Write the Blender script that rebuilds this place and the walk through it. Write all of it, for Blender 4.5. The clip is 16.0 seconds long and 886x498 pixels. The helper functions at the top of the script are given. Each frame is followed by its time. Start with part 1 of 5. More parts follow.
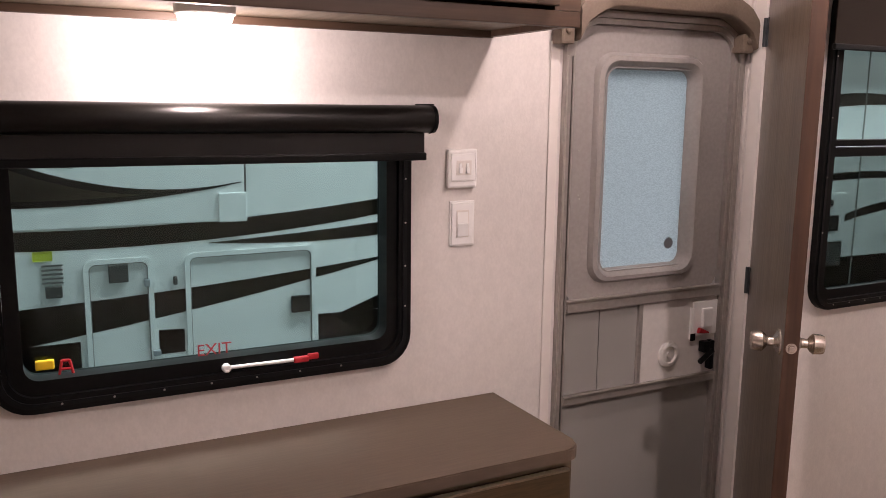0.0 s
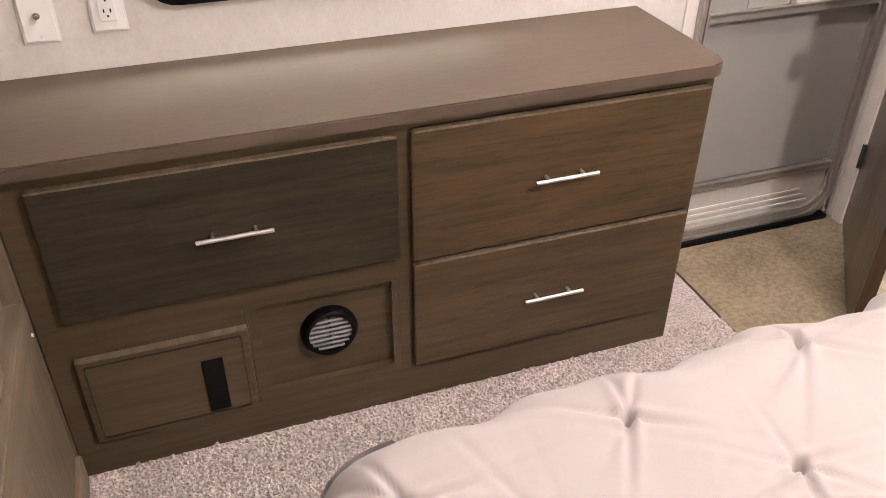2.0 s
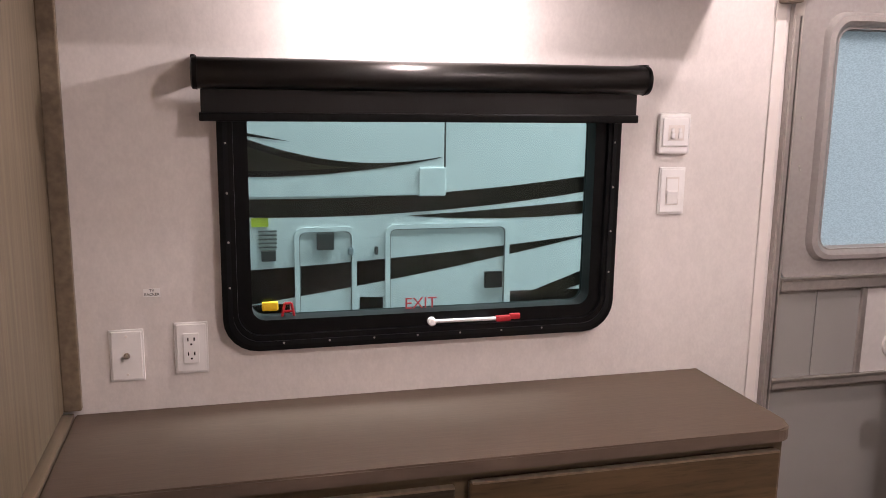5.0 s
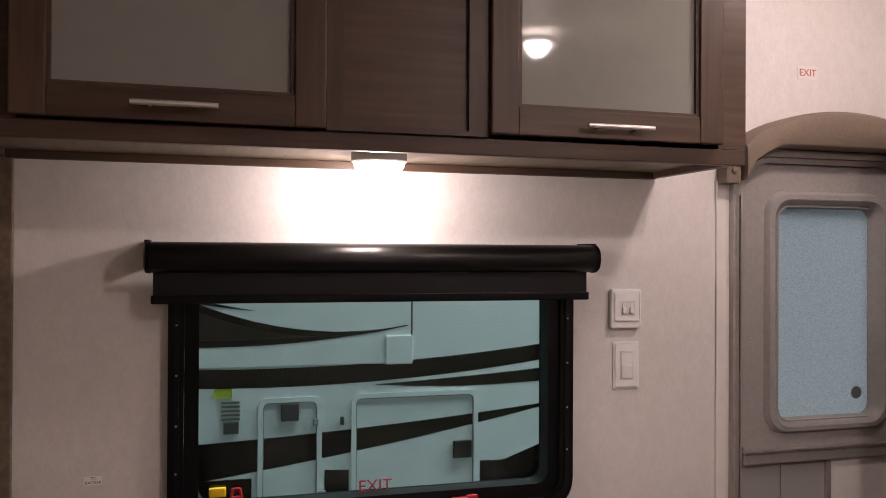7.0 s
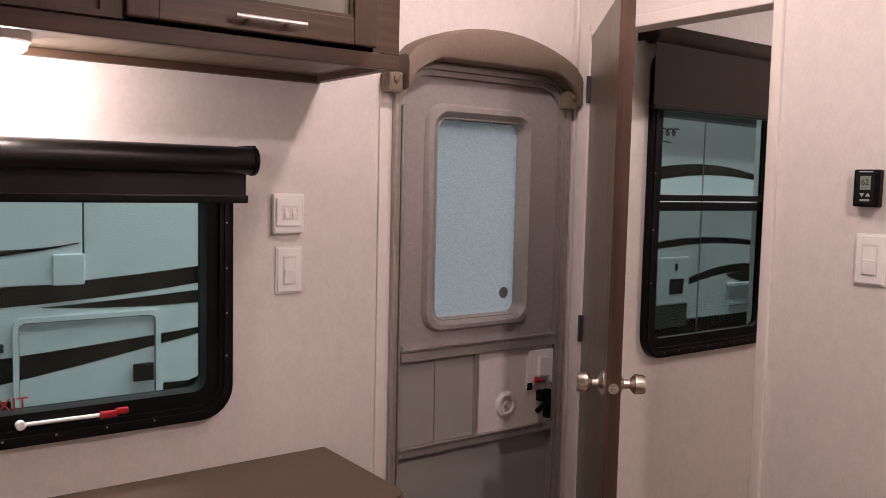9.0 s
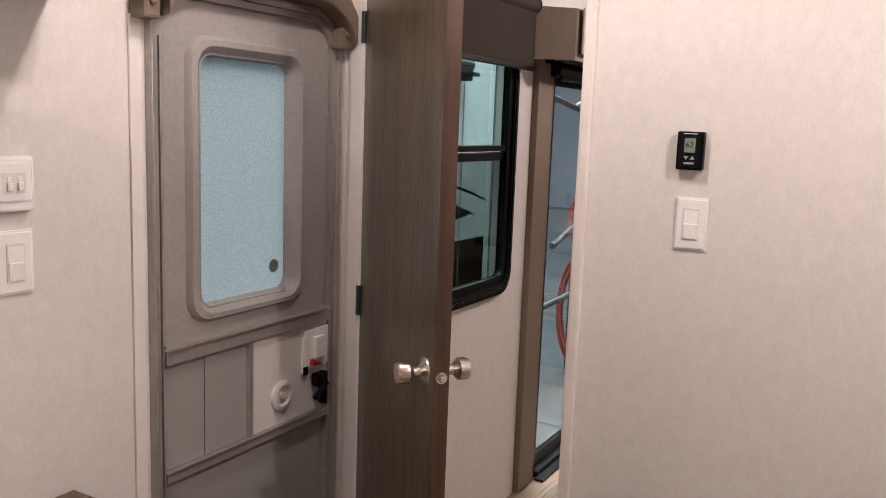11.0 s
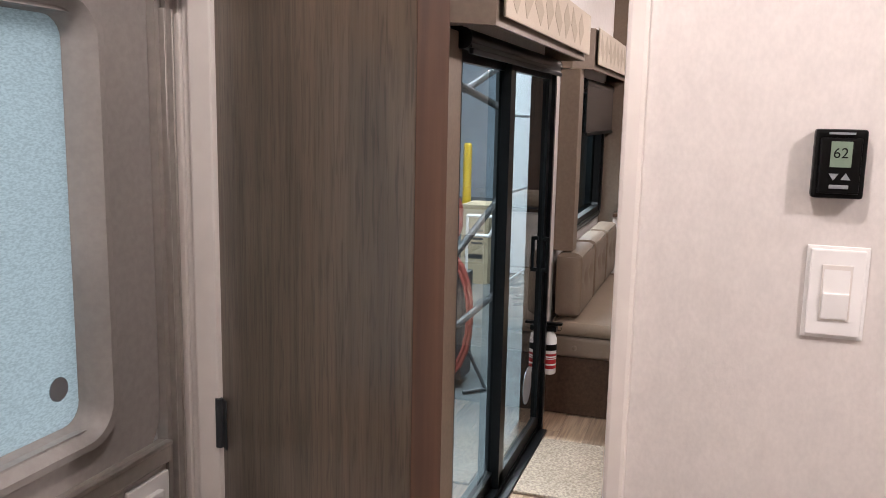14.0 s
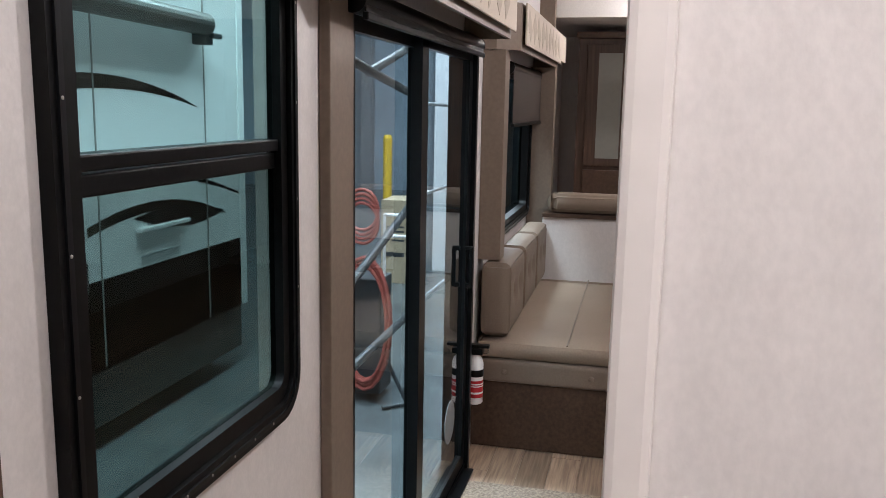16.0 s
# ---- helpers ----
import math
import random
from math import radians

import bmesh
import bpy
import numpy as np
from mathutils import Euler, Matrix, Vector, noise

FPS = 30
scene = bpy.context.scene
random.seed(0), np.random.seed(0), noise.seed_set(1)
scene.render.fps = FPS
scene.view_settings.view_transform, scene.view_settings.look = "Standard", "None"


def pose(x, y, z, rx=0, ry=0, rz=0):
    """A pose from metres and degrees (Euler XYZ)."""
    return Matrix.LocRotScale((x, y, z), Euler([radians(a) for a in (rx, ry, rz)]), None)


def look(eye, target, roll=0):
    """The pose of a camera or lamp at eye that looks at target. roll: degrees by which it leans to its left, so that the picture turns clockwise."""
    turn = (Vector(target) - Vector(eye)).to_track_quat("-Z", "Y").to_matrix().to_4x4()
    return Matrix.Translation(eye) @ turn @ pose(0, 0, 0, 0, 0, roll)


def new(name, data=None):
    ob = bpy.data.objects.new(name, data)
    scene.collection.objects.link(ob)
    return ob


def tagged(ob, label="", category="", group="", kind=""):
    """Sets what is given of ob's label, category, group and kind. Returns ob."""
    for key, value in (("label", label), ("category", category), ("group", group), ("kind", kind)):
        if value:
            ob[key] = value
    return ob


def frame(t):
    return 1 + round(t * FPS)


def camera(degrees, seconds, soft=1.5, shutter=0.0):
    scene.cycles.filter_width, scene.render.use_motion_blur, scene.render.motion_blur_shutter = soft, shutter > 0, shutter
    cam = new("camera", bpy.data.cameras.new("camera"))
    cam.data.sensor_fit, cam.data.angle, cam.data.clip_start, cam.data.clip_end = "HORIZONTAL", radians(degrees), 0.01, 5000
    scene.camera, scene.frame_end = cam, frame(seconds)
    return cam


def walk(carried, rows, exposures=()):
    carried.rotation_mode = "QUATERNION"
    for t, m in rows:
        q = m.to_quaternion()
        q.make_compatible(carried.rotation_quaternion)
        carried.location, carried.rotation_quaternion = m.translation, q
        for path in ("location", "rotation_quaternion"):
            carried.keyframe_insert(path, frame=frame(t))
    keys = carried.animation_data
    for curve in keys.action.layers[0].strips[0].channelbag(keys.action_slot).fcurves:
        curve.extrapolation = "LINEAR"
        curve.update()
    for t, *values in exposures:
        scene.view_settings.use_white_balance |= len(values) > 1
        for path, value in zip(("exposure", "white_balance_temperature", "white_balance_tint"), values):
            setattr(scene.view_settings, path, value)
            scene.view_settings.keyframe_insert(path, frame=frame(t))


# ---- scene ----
cam = camera(55.7, 16.0, 0.8)
PATH = [
    (0, (-0.038, 0.049, 1.534), (0.869, 1.8, 1.197), 0.7),
    (0.5, (-0.04, 0.05, 1.508), (0.776, 1.832, 1.108), 0.6),
    (1, (-0.044, 0.059, 1.504), (0.671, 1.793, 0.811), 0.4),
    (1.5, (-0.059, 0.071, 1.49), (0.582, 1.711, 0.542), 0.5),
    (2, (-0.084, 0.077, 1.475), (0.466, 1.63, 0.339), 0.3),
    (2.5, (-0.096, 0.083, 1.465), (0.346, 1.637, 0.285), -0.6),
    (3, (-0.082, 0.073, 1.477), (0.316, 1.66, 0.327), -0.6),
    (3.5, (-0.074, 0.068, 1.49), (0.338, 1.761, 0.508), 0.1),
    (4, (-0.08, 0.059, 1.474), (0.366, 1.849, 0.701), 0.6),
    (4.5, (-0.082, 0.055, 1.47), (0.382, 1.916, 0.904), 0.8),
    (5, (-0.083, 0.05, 1.472), (0.41, 1.953, 1.104), 0.8),
    (5.2, (-0.084, 0.05, 1.476), (0.423, 1.97, 1.176), 0.8),
    (7.5, (-0.011, 0.022, 1.515), (0.584, 1.931, 1.541), 0.8),
    (8, (0.018, 0.013, 1.51), (0.75, 1.874, 1.505), 0.8),
    (8.5, (0.045, 0.02, 1.494), (0.976, 1.788, 1.402), 0.8),
    (9, (0.072, 0.009, 1.464), (1.241, 1.624, 1.307), 1.3),
    (9.5, (0.094, 0.07, 1.458), (1.444, 1.529, 1.238), 1.8),
    (10, (0.069, 0.22, 1.478), (1.608, 1.473, 1.224), 2.3),
    (12.5, (0.223, 0.861, 1.518), (2.013, 1.698, 1.206), 1.1),
    (13, (0.403, 0.945, 1.497), (2.216, 1.731, 1.182), 0.8),
    (13.5, (0.598, 0.988, 1.495), (2.433, 1.717, 1.178), 0.7),
    (14, (0.804, 1.082, 1.523), (2.679, 1.701, 1.203), 1.2),
    (14.5, (0.98, 1.137, 1.553), (2.898, 1.604, 1.233), 1.4),
    (15, (1.131, 1.138, 1.548), (3.057, 1.571, 1.227), 1.4),
    (15.5, (1.318, 1.122, 1.542), (3.243, 1.562, 1.214), 1.2),
    (16, (1.404, 1.195, 1.511), (3.327, 1.643, 1.174), 1.1),
]

EXPOSURES = [(0.0, 0.4, 6650, 22), (0.5, 0.5, 6650, 25), (1.0, 0.88, 6600, 24), (1.5, 1.4, 6500, 18), (2.0, 1.68, 6300, 11), (2.5, 1.65, 5950, 5), (3.0, 1.72, 5700, 2), (3.5, 1.6, 5450, -1), (4.0, 1.45, 5700, 7), (4.5, 1.1, 6150, 15), (5.0, 0.75, 6350, 19), (7.5, -0.25, 6650, 20), (8.5, -0.1, 6700, 24), (9.0, 0.05, 6750, 24), (10.0, 0.3, 6650, 20), (12.5, 0.5, 6400, 10), (13.5, 0.6, 6350, 14), (14.0, 0.68, 6250, 13), (15.0, 0.7, 5850, 7), (15.5, 0.45, 5750, 7), (16.0, 0.48, 5800, 8)]
walk(cam, [(t, look(eye, target, roll)) for t, eye, target, roll in PATH], EXPOSURES)

# ---- plan ----
SIDE = 1.88        # inner face of the long side wall
PART = 1.905       # bedroom face of the partition
CEIL = 2.36
GROUND = -0.85     # hall floor outside
RV = 4.6           # face of the neighbouring trailer

# ---- world and lights ----
world = bpy.data.worlds.new("world")
scene.world = world
world.use_nodes = True
world.node_tree.nodes["Background"].inputs[0].default_value = (0.55, 0.7, 0.85, 1)
world.node_tree.nodes["Background"].inputs[1].default_value = 0.05


def lamp(name, kind, place, watts, colour, size=0.1, aim=None, size_y=None):
    data = bpy.data.lights.new(name, kind)
    data.energy, data.color = watts, colour
    if kind == "AREA":
        data.shape = "RECTANGLE" if size_y else "DISK"
        data.size = size
        if size_y:
            data.size_y = size_y
    elif kind == "POINT":
        data.shadow_soft_size = size
    ob = new(name, data)
    ob.matrix_world = look(place, aim) if aim else Matrix.Translation(place)
    return ob


WARM, COOL = (1.0, 0.885, 0.83), (0.86, 0.97, 1.0)
BED_LAMPS = [(1.33, 1.25), (1.19, 0.03)]
BED_WATTS = [16.5, 35.0]
# living-area lamps are assumed: unseen, added to light that room
ASSUMED_LIVING_LAMPS = [(3.2, 0.7), (4.9, 0.7), (6.9, 0.9)]
for (x, y), watts in zip(BED_LAMPS, BED_WATTS):
    lamp("ceiling_puck_light", "POINT", (x, y, CEIL - 0.05), watts, WARM, 0.04)
for x, y in ASSUMED_LIVING_LAMPS:
    lamp("ceiling_puck_light", "POINT", (x, y, CEIL - 0.05), 27.0, WARM, 0.03)
lamp("under_cabinet_light", "POINT", (0.308, 1.712, 1.664), 6.4, WARM, 0.012)
# unseen area lamps added over the aisle, watts tuned for each window's view
for x, watts in ((-3.0, 145.0), (2.0, 190.0), (4.5, 290.0), (7.0, 300.0), (12.0, 420.0), (18.0, 420.0)):
    lamp("hall_light", "AREA", (x, 3.3, 6.2), watts, COOL, 0.5, (x, 3.3, 0), 2.2)

# ---- materials ----
def material(name, colour, rough=0.6, metal=0.0, grain=None, vary=0.12, bump=0.0, scale=40.0, coat=0.0, stretch=(1, 1, 1), stain=0.0, stain_scale=3.0, random_piece=0.0, sheen=0.0, spec=0.28):
    """A surface with fine grain, broad stains and relief."""
    mat = bpy.data.materials.new(name)
    mat.use_nodes = True
    nodes, links = mat.node_tree.nodes, mat.node_tree.links
    bsdf = nodes["Principled BSDF"]
    bsdf.inputs["Roughness"].default_value, bsdf.inputs["Metallic"].default_value = rough, metal
    bsdf.inputs["Coat Weight"].default_value = coat
    bsdf.inputs["Sheen Weight"].default_value = sheen
    bsdf.inputs["Specular IOR Level"].default_value = spec
    coords = nodes.new("ShaderNodeTexCoord")
    mapping = nodes.new("ShaderNodeMapping")
    mapping.inputs["Scale"].default_value = stretch
    links.new(coords.outputs["Object"], mapping.inputs["Vector"])
    fine = nodes.new("ShaderNodeTexNoise")
    fine.inputs["Scale"].default_value, fine.inputs["Detail"].default_value = scale, 6.0
    links.new(mapping.outputs["Vector"], fine.inputs["Vector"])
    ramp = nodes.new("ShaderNodeValToRGB")
    dark = grain or tuple(c * (1 - vary) for c in colour)
    light = tuple(min(1.0, c * (1 + vary)) for c in colour)
    ramp.color_ramp.elements[0].position, ramp.color_ramp.elements[1].position = 0.35, 0.65
    ramp.color_ramp.elements[0].color, ramp.color_ramp.elements[1].color = (*dark, 1), (*light, 1)
    links.new(fine.outputs["Fac"], ramp.inputs["Fac"])
    out = ramp.outputs["Color"]
    if stain:
        broad = nodes.new("ShaderNodeTexNoise")
        broad.inputs["Scale"].default_value, broad.inputs["Detail"].default_value = stain_scale, 3.0
        links.new(mapping.outputs["Vector"], broad.inputs["Vector"])
        level = nodes.new("ShaderNodeMapRange")
        level.inputs["From Min"].default_value, level.inputs["From Max"].default_value = 0.3, 0.7
        level.inputs["To Min"].default_value, level.inputs["To Max"].default_value = 1 - stain, 1 + stain
        links.new(broad.outputs["Fac"], level.inputs["Value"])
        mix = nodes.new("ShaderNodeVectorMath")
        mix.operation = "SCALE"
        links.new(out, mix.inputs[0]), links.new(level.outputs["Result"], mix.inputs["Scale"])
        out = mix.outputs["Vector"]
    if random_piece:
        info = nodes.new("ShaderNodeObjectInfo")
        level = nodes.new("ShaderNodeMapRange")
        level.inputs["To Min"].default_value, level.inputs["To Max"].default_value = 1 - random_piece, 1 + random_piece
        links.new(info.outputs["Random"], level.inputs["Value"])
        mix = nodes.new("ShaderNodeVectorMath")
        mix.operation = "SCALE"
        links.new(out, mix.inputs[0]), links.new(level.outputs["Result"], mix.inputs["Scale"])
        out = mix.outputs["Vector"]
    links.new(out, bsdf.inputs["Base Color"])
    if bump:
        relief = nodes.new("ShaderNodeBump")
        relief.inputs["Strength"].default_value, relief.inputs["Distance"].default_value = bump, 0.004
        links.new(fine.outputs["Fac"], relief.inputs["Height"])
        links.new(relief.outputs["Normal"], bsdf.inputs["Normal"])
    return mat


def wood(name, colour, dark, axis=0, rough=0.45, contrast=1.0, piece=0.0, coat=0.0, pores=0.0):
    """Wood with long grain along one axis."""
    mat = material(name, colour, rough, 0, dark, 0.1, 0.15, 9.0, coat, [(0.35 if i == axis else 7.0) for i in range(3)], 0.12 * contrast, 0.6, piece)
    nodes, links = mat.node_tree.nodes, mat.node_tree.links
    wave = nodes.new("ShaderNodeTexNoise")
    wave.inputs["Scale"].default_value, wave.inputs["Detail"].default_value, wave.inputs["Distortion"].default_value = 60.0, 4.0, 0.6
    mapping = nodes.new("ShaderNodeMapping")
    mapping.inputs["Scale"].default_value = [(0.05 if i == axis else 1.1) for i in range(3)]
    coords = [n for n in nodes if n.bl_idname == "ShaderNodeTexCoord"][0]
    links.new(coords.outputs["Object"], mapping.inputs["Vector"])
    links.new(mapping.outputs["Vector"], wave.inputs["Vector"])
    level = nodes.new("ShaderNodeMapRange")
    level.inputs["From Min"].default_value, level.inputs["From Max"].default_value = 0.35, 0.7
    level.inputs["To Min"].default_value, level.inputs["To Max"].default_value = 1 + 0.06 * contrast, 1 - 0.15 * contrast
    links.new(wave.outputs["Fac"], level.inputs["Value"])
    bsdf = nodes["Principled BSDF"]
    source = bsdf.inputs["Base Color"].links[0].from_socket
    mix = nodes.new("ShaderNodeVectorMath")
    mix.operation = "SCALE"
    links.new(source, mix.inputs[0]), links.new(level.outputs["Result"], mix.inputs["Scale"])
    out = mix.outputs["Vector"]
    if pores:
        # short open pores and wide cathedral patches
        for scale, along, lo, hi, warp, depth in ((150.0, 0.10, 0.50, 0.66, 0.8, pores), (10.0, 0.14, 0.40, 0.62, 1.2, pores * 0.8)):
            cells, place, cut = nodes.new("ShaderNodeTexNoise"), nodes.new("ShaderNodeMapping"), nodes.new("ShaderNodeMapRange")
            place.inputs["Scale"].default_value = [(along if i == axis else 1.0) for i in range(3)]
            cells.inputs["Scale"].default_value, cells.inputs["Detail"].default_value, cells.inputs["Distortion"].default_value = scale, 2.0, warp
            cut.inputs["From Min"].default_value, cut.inputs["From Max"].default_value = lo, hi
            cut.inputs["To Min"].default_value, cut.inputs["To Max"].default_value = 1.0, 1.0 - depth
            links.new(coords.outputs["Object"], place.inputs["Vector"]), links.new(place.outputs["Vector"], cells.inputs["Vector"])
            links.new(cells.outputs["Fac"], cut.inputs["Value"])
            mix = nodes.new("ShaderNodeVectorMath")
            mix.operation = "SCALE"
            links.new(out, mix.inputs[0]), links.new(cut.outputs["Result"], mix.inputs["Scale"])
            out = mix.outputs["Vector"]
    links.new(out, bsdf.inputs["Base Color"])
    return mat


def glass(name, tint, ior=1.5):
    """Clear tinted pane glass."""
    mat = bpy.data.materials.new(name)
    mat.use_nodes = True
    nodes, links = mat.node_tree.nodes, mat.node_tree.links
    nodes.remove(nodes["Principled BSDF"])
    pane = nodes.new("ShaderNodeBsdfGlass")
    pane.inputs["Color"].default_value = (*[c ** 0.5 for c in tint], 1)
    pane.inputs["Roughness"].default_value, pane.inputs["IOR"].default_value = 0.0, ior
    links.new(pane.outputs[0], nodes["Material Output"].inputs[0])
    return mat


def glow(name, colour, strength):
    mat = bpy.data.materials.new(name)
    mat.use_nodes = True
    bsdf = mat.node_tree.nodes["Principled BSDF"]
    bsdf.inputs["Base Color"].default_value = (*colour, 1)
    bsdf.inputs["Emission Color"].default_value, bsdf.inputs["Emission Strength"].default_value = (*colour, 1), strength
    return mat


M_WALL = material("wall_vinyl", (0.71, 0.668, 0.64), 0.42, 0, None, 0.03, 0.07, 170.0, stretch=(1, 1, 0.7), stain=0.035, stain_scale=45.0, spec=0.45)
M_CEIL = material("ceiling_vinyl", (0.8, 0.77, 0.73), 0.6, 0, None, 0.03, 0.1, 120.0)
M_TRIM = material("white_trim", (0.76, 0.71, 0.67), 0.35, 0, None, 0.02, 0.03, 30.0)
M_TOP = material("brown_laminate", (0.102, 0.074, 0.055), 0.6, 0, None, 0.06, 0.03, 70.0, spec=0.2, stretch=(0.2, 3, 1), stain=0.05)
M_DRESSER = wood("dresser_wood", (0.098, 0.070, 0.038), (0.080, 0.058, 0.033), 0, 0.36, 0.7)
M_DRAWER = wood("drawer_wood", (0.101, 0.065, 0.033), (0.080, 0.052, 0.027), 0, 0.33, 0.6, pores=0.22)
M_DARKDRAWER = wood("dark_drawer_wood", (0.054, 0.042, 0.026), (0.039, 0.031, 0.019), 0, 0.36, 0.6, pores=0.26)
M_CAB = wood("cabinet_wood", (0.074, 0.043, 0.028), (0.057, 0.033, 0.021), 0, 0.45, 1.0)
M_CABV = wood("cabinet_wood_upright", (0.074, 0.043, 0.028), (0.057, 0.033, 0.021), 2, 0.45, 1.0)
M_WARD = wood("wardrobe_wood", (0.169, 0.131, 0.089), (0.134, 0.104, 0.070), 2, 0.45, 0.5)
M_WARDH = wood("wardrobe_rail_wood", (0.189, 0.145, 0.099), (0.149, 0.115, 0.079), 1, 0.45, 0.45)
M_DOOR = wood("door_wood", (0.178, 0.132, 0.094), (0.147, 0.110, 0.078), 2, 0.28, 0.3, pores=0.36)
M_EDGE = wood("door_edge_wood", (0.085, 0.046, 0.031), (0.062, 0.034, 0.023), 2, 0.4, 0.8)
M_BROWN = material("taupe_panel", (0.19, 0.145, 0.11), 0.5, 0, None, 0.06, 0.05, 60.0)
M_BLACK = material("black_plastic", (0.004, 0.004, 0.004), 0.36, 0, None, 0.2, 0.04, 60.0, spec=0.13)
M_BLACKMETAL = material("black_metal", (0.004, 0.0045, 0.005), 0.28, 0.0, None, 0.15, 0.02, 60.0, spec=0.2)
M_SHADE = material("black_shade_cloth", (0.006, 0.0055, 0.005), 0.34, 0, None, 0.15, 0.05, 300.0, spec=0.3)
M_BROWNSHADE = material("brown_shade_cloth", (0.05, 0.039, 0.032), 0.8, 0, None, 0.1, 0.05, 300.0, spec=0.1)
M_GREY = material("grey_door_plastic", (0.325, 0.30, 0.285), 0.38, 0, None, 0.05, 0.06, 90.0, stain=0.04)
M_GREYMETAL = material("grey_door_metal", (0.44, 0.41, 0.38), 0.35, 0.55, None, 0.06, 0.02, 60.0)
M_SCREEN = material("grey_insect_screen", (0.355, 0.345, 0.325), 0.4, 0.1, None, 0.06, 0.08, 500.0, stain=0.06, stain_scale=2)
M_WHITE = material("white_plastic", (0.86, 0.845, 0.83), 0.28, 0, None, 0.015, 0.0, 30.0)
M_WHITEPANEL = material("white_sliding_panel", (0.70, 0.665, 0.635), 0.3, 0, None, 0.03, 0.02, 60.0)
M_NICKEL = material("brushed_nickel", (0.62, 0.56, 0.5), 0.26, 1.0, None, 0.06, 0.03, 200.0)
M_ALU = material("bright_aluminium", (0.55, 0.52, 0.49), 0.28, 0.85, None, 0.06, 0.02, 60.0)
M_SILVER = material("silver_handle", (0.8, 0.78, 0.75), 0.3, 0.9, None, 0.04, 0.0, 60.0)
M_RED = material("red_plastic", (0.42, 0.022, 0.028), 0.35, 0, None, 0.1, 0.0, 60.0)
M_REDPAINT = material("red_letters", (0.42, 0.05, 0.055), 0.5, 0, None, 0.05)
M_YELLOW = material("yellow_plastic", (0.75, 0.48, 0.02), 0.4, 0, None, 0.08)
M_LIME = material("lime_sticker", (0.55, 0.62, 0.05), 0.5, 0, None, 0.05)
M_CARPET = material("beige_carpet", (0.60, 0.525, 0.50), 0.95, 0, (0.36, 0.30, 0.285), 0.2, 0.6, 170.0, stain=0.1, stain_scale=9, sheen=0.2)
M_MAT = material("brown_vinyl_floor", (0.33, 0.265, 0.18), 0.65, 0, (0.25, 0.20, 0.133), 0.12, 0.3, 70.0, stain=0.2, stain_scale=5)
M_RUG = material("tan_rug", (0.30, 0.24, 0.185), 0.95, 0, (0.19, 0.15, 0.115), 0.15, 0.6, 95.0, stain=0.1)
M_COVER = material("cream_comforter", (0.42, 0.373, 0.36), 0.85, 0, None, 0.03, 0.05, 700.0, stain=0.03, sheen=0.2)
M_TAN = material("tan_upholstery", (0.25, 0.19, 0.14), 0.6, 0, None, 0.06, 0.2, 150.0, stain=0.06)
M_TANDARK = material("taupe_upholstery", (0.19, 0.145, 0.11), 0.55, 0, None, 0.06, 0.2, 150.0, stain=0.06)
M_FABRIC = material("cream_fabric", (0.6, 0.52, 0.43), 0.85, 0, None, 0.04, 0.2, 300.0)
M_FABRICTRI = material("taupe_fabric", (0.47, 0.40, 0.315), 0.85, 0, None, 0.06, 0.2, 300.0)
M_PLANK = wood("floor_plank_wood", (0.33, 0.23, 0.155), (0.17, 0.11, 0.075), 0, 0.4, 1.3, 0.3)
M_RVWHITE = material("trailer_gelcoat", (0.78, 0.8, 0.8), 0.25, 0, None, 0.015, 0.01, 5.0, stain=0.03, stain_scale=0.7)
M_RVDARK = material("trailer_charcoal_vinyl", (0.06, 0.058, 0.055), 0.35, 0, None, 0.06, 0.0, 30.0)
M_RVSTRIPE = material("trailer_bronze_grey_vinyl", (0.075, 0.073, 0.068), 0.35, 0, None, 0.06, 0.0, 30.0)
M_RVTAN = material("trailer_olive_vinyl", (0.24, 0.225, 0.16), 0.35, 0, None, 0.06, 0.0, 30.0)
M_RVGREY = material("trailer_grey_vinyl", (0.25, 0.25, 0.24), 0.35, 0, None, 0.06, 0.0, 30.0)
M_CONCRETE = material("sealed_concrete", (0.125, 0.138, 0.142), 0.14, 0, None, 0.14, 0.05, 3.0, stain=0.15, stain_scale=0.6)
M_HALL = material("hall_wall_paint", (0.42, 0.5, 0.58), 0.6, 0, None, 0.06, 0.1, 4.0, stain=0.06)
M_STEEL = material("galvanised_steel", (0.4, 0.43, 0.46), 0.4, 0.6, None, 0.1, 0.05, 8.0)
M_DARKSTEEL = material("dark_steel", (0.06, 0.065, 0.07), 0.45, 0.4, None, 0.1, 0.05, 20.0)
M_CARD = material("cardboard", (0.5, 0.4, 0.27), 0.8, 0, None, 0.06, 0.1, 30.0)
M_HOSE = material("red_rubber_hose", (0.30, 0.07, 0.055), 0.5, 0, None, 0.1, 0.05, 60.0)
M_LCD = glow("lcd_display", (0.16, 0.21, 0.155), 0.12)
M_LENS = glow("lamp_lens", (1.0, 0.9, 0.8), 14.0)
M_TUBE = glow("hall_tube", (0.8, 0.95, 1.0), 9.0)
M_PANE = glass("tinted_window_glass", (0.50, 0.66, 0.62))
M_DARKPANE = glass("dark_screened_glass", (0.19, 0.255, 0.235))
M_CLEAR = glass("clear_door_glass", (0.86, 0.92, 0.93))
M_BLACKPANE = glass("dark_privacy_glass", (0.05, 0.06, 0.06))
M_CABGLASS = material("frosted_cabinet_glass", (0.225, 0.218, 0.19), 0.04, 0, None, 0.02, 0.0, 30.0, coat=0.6)


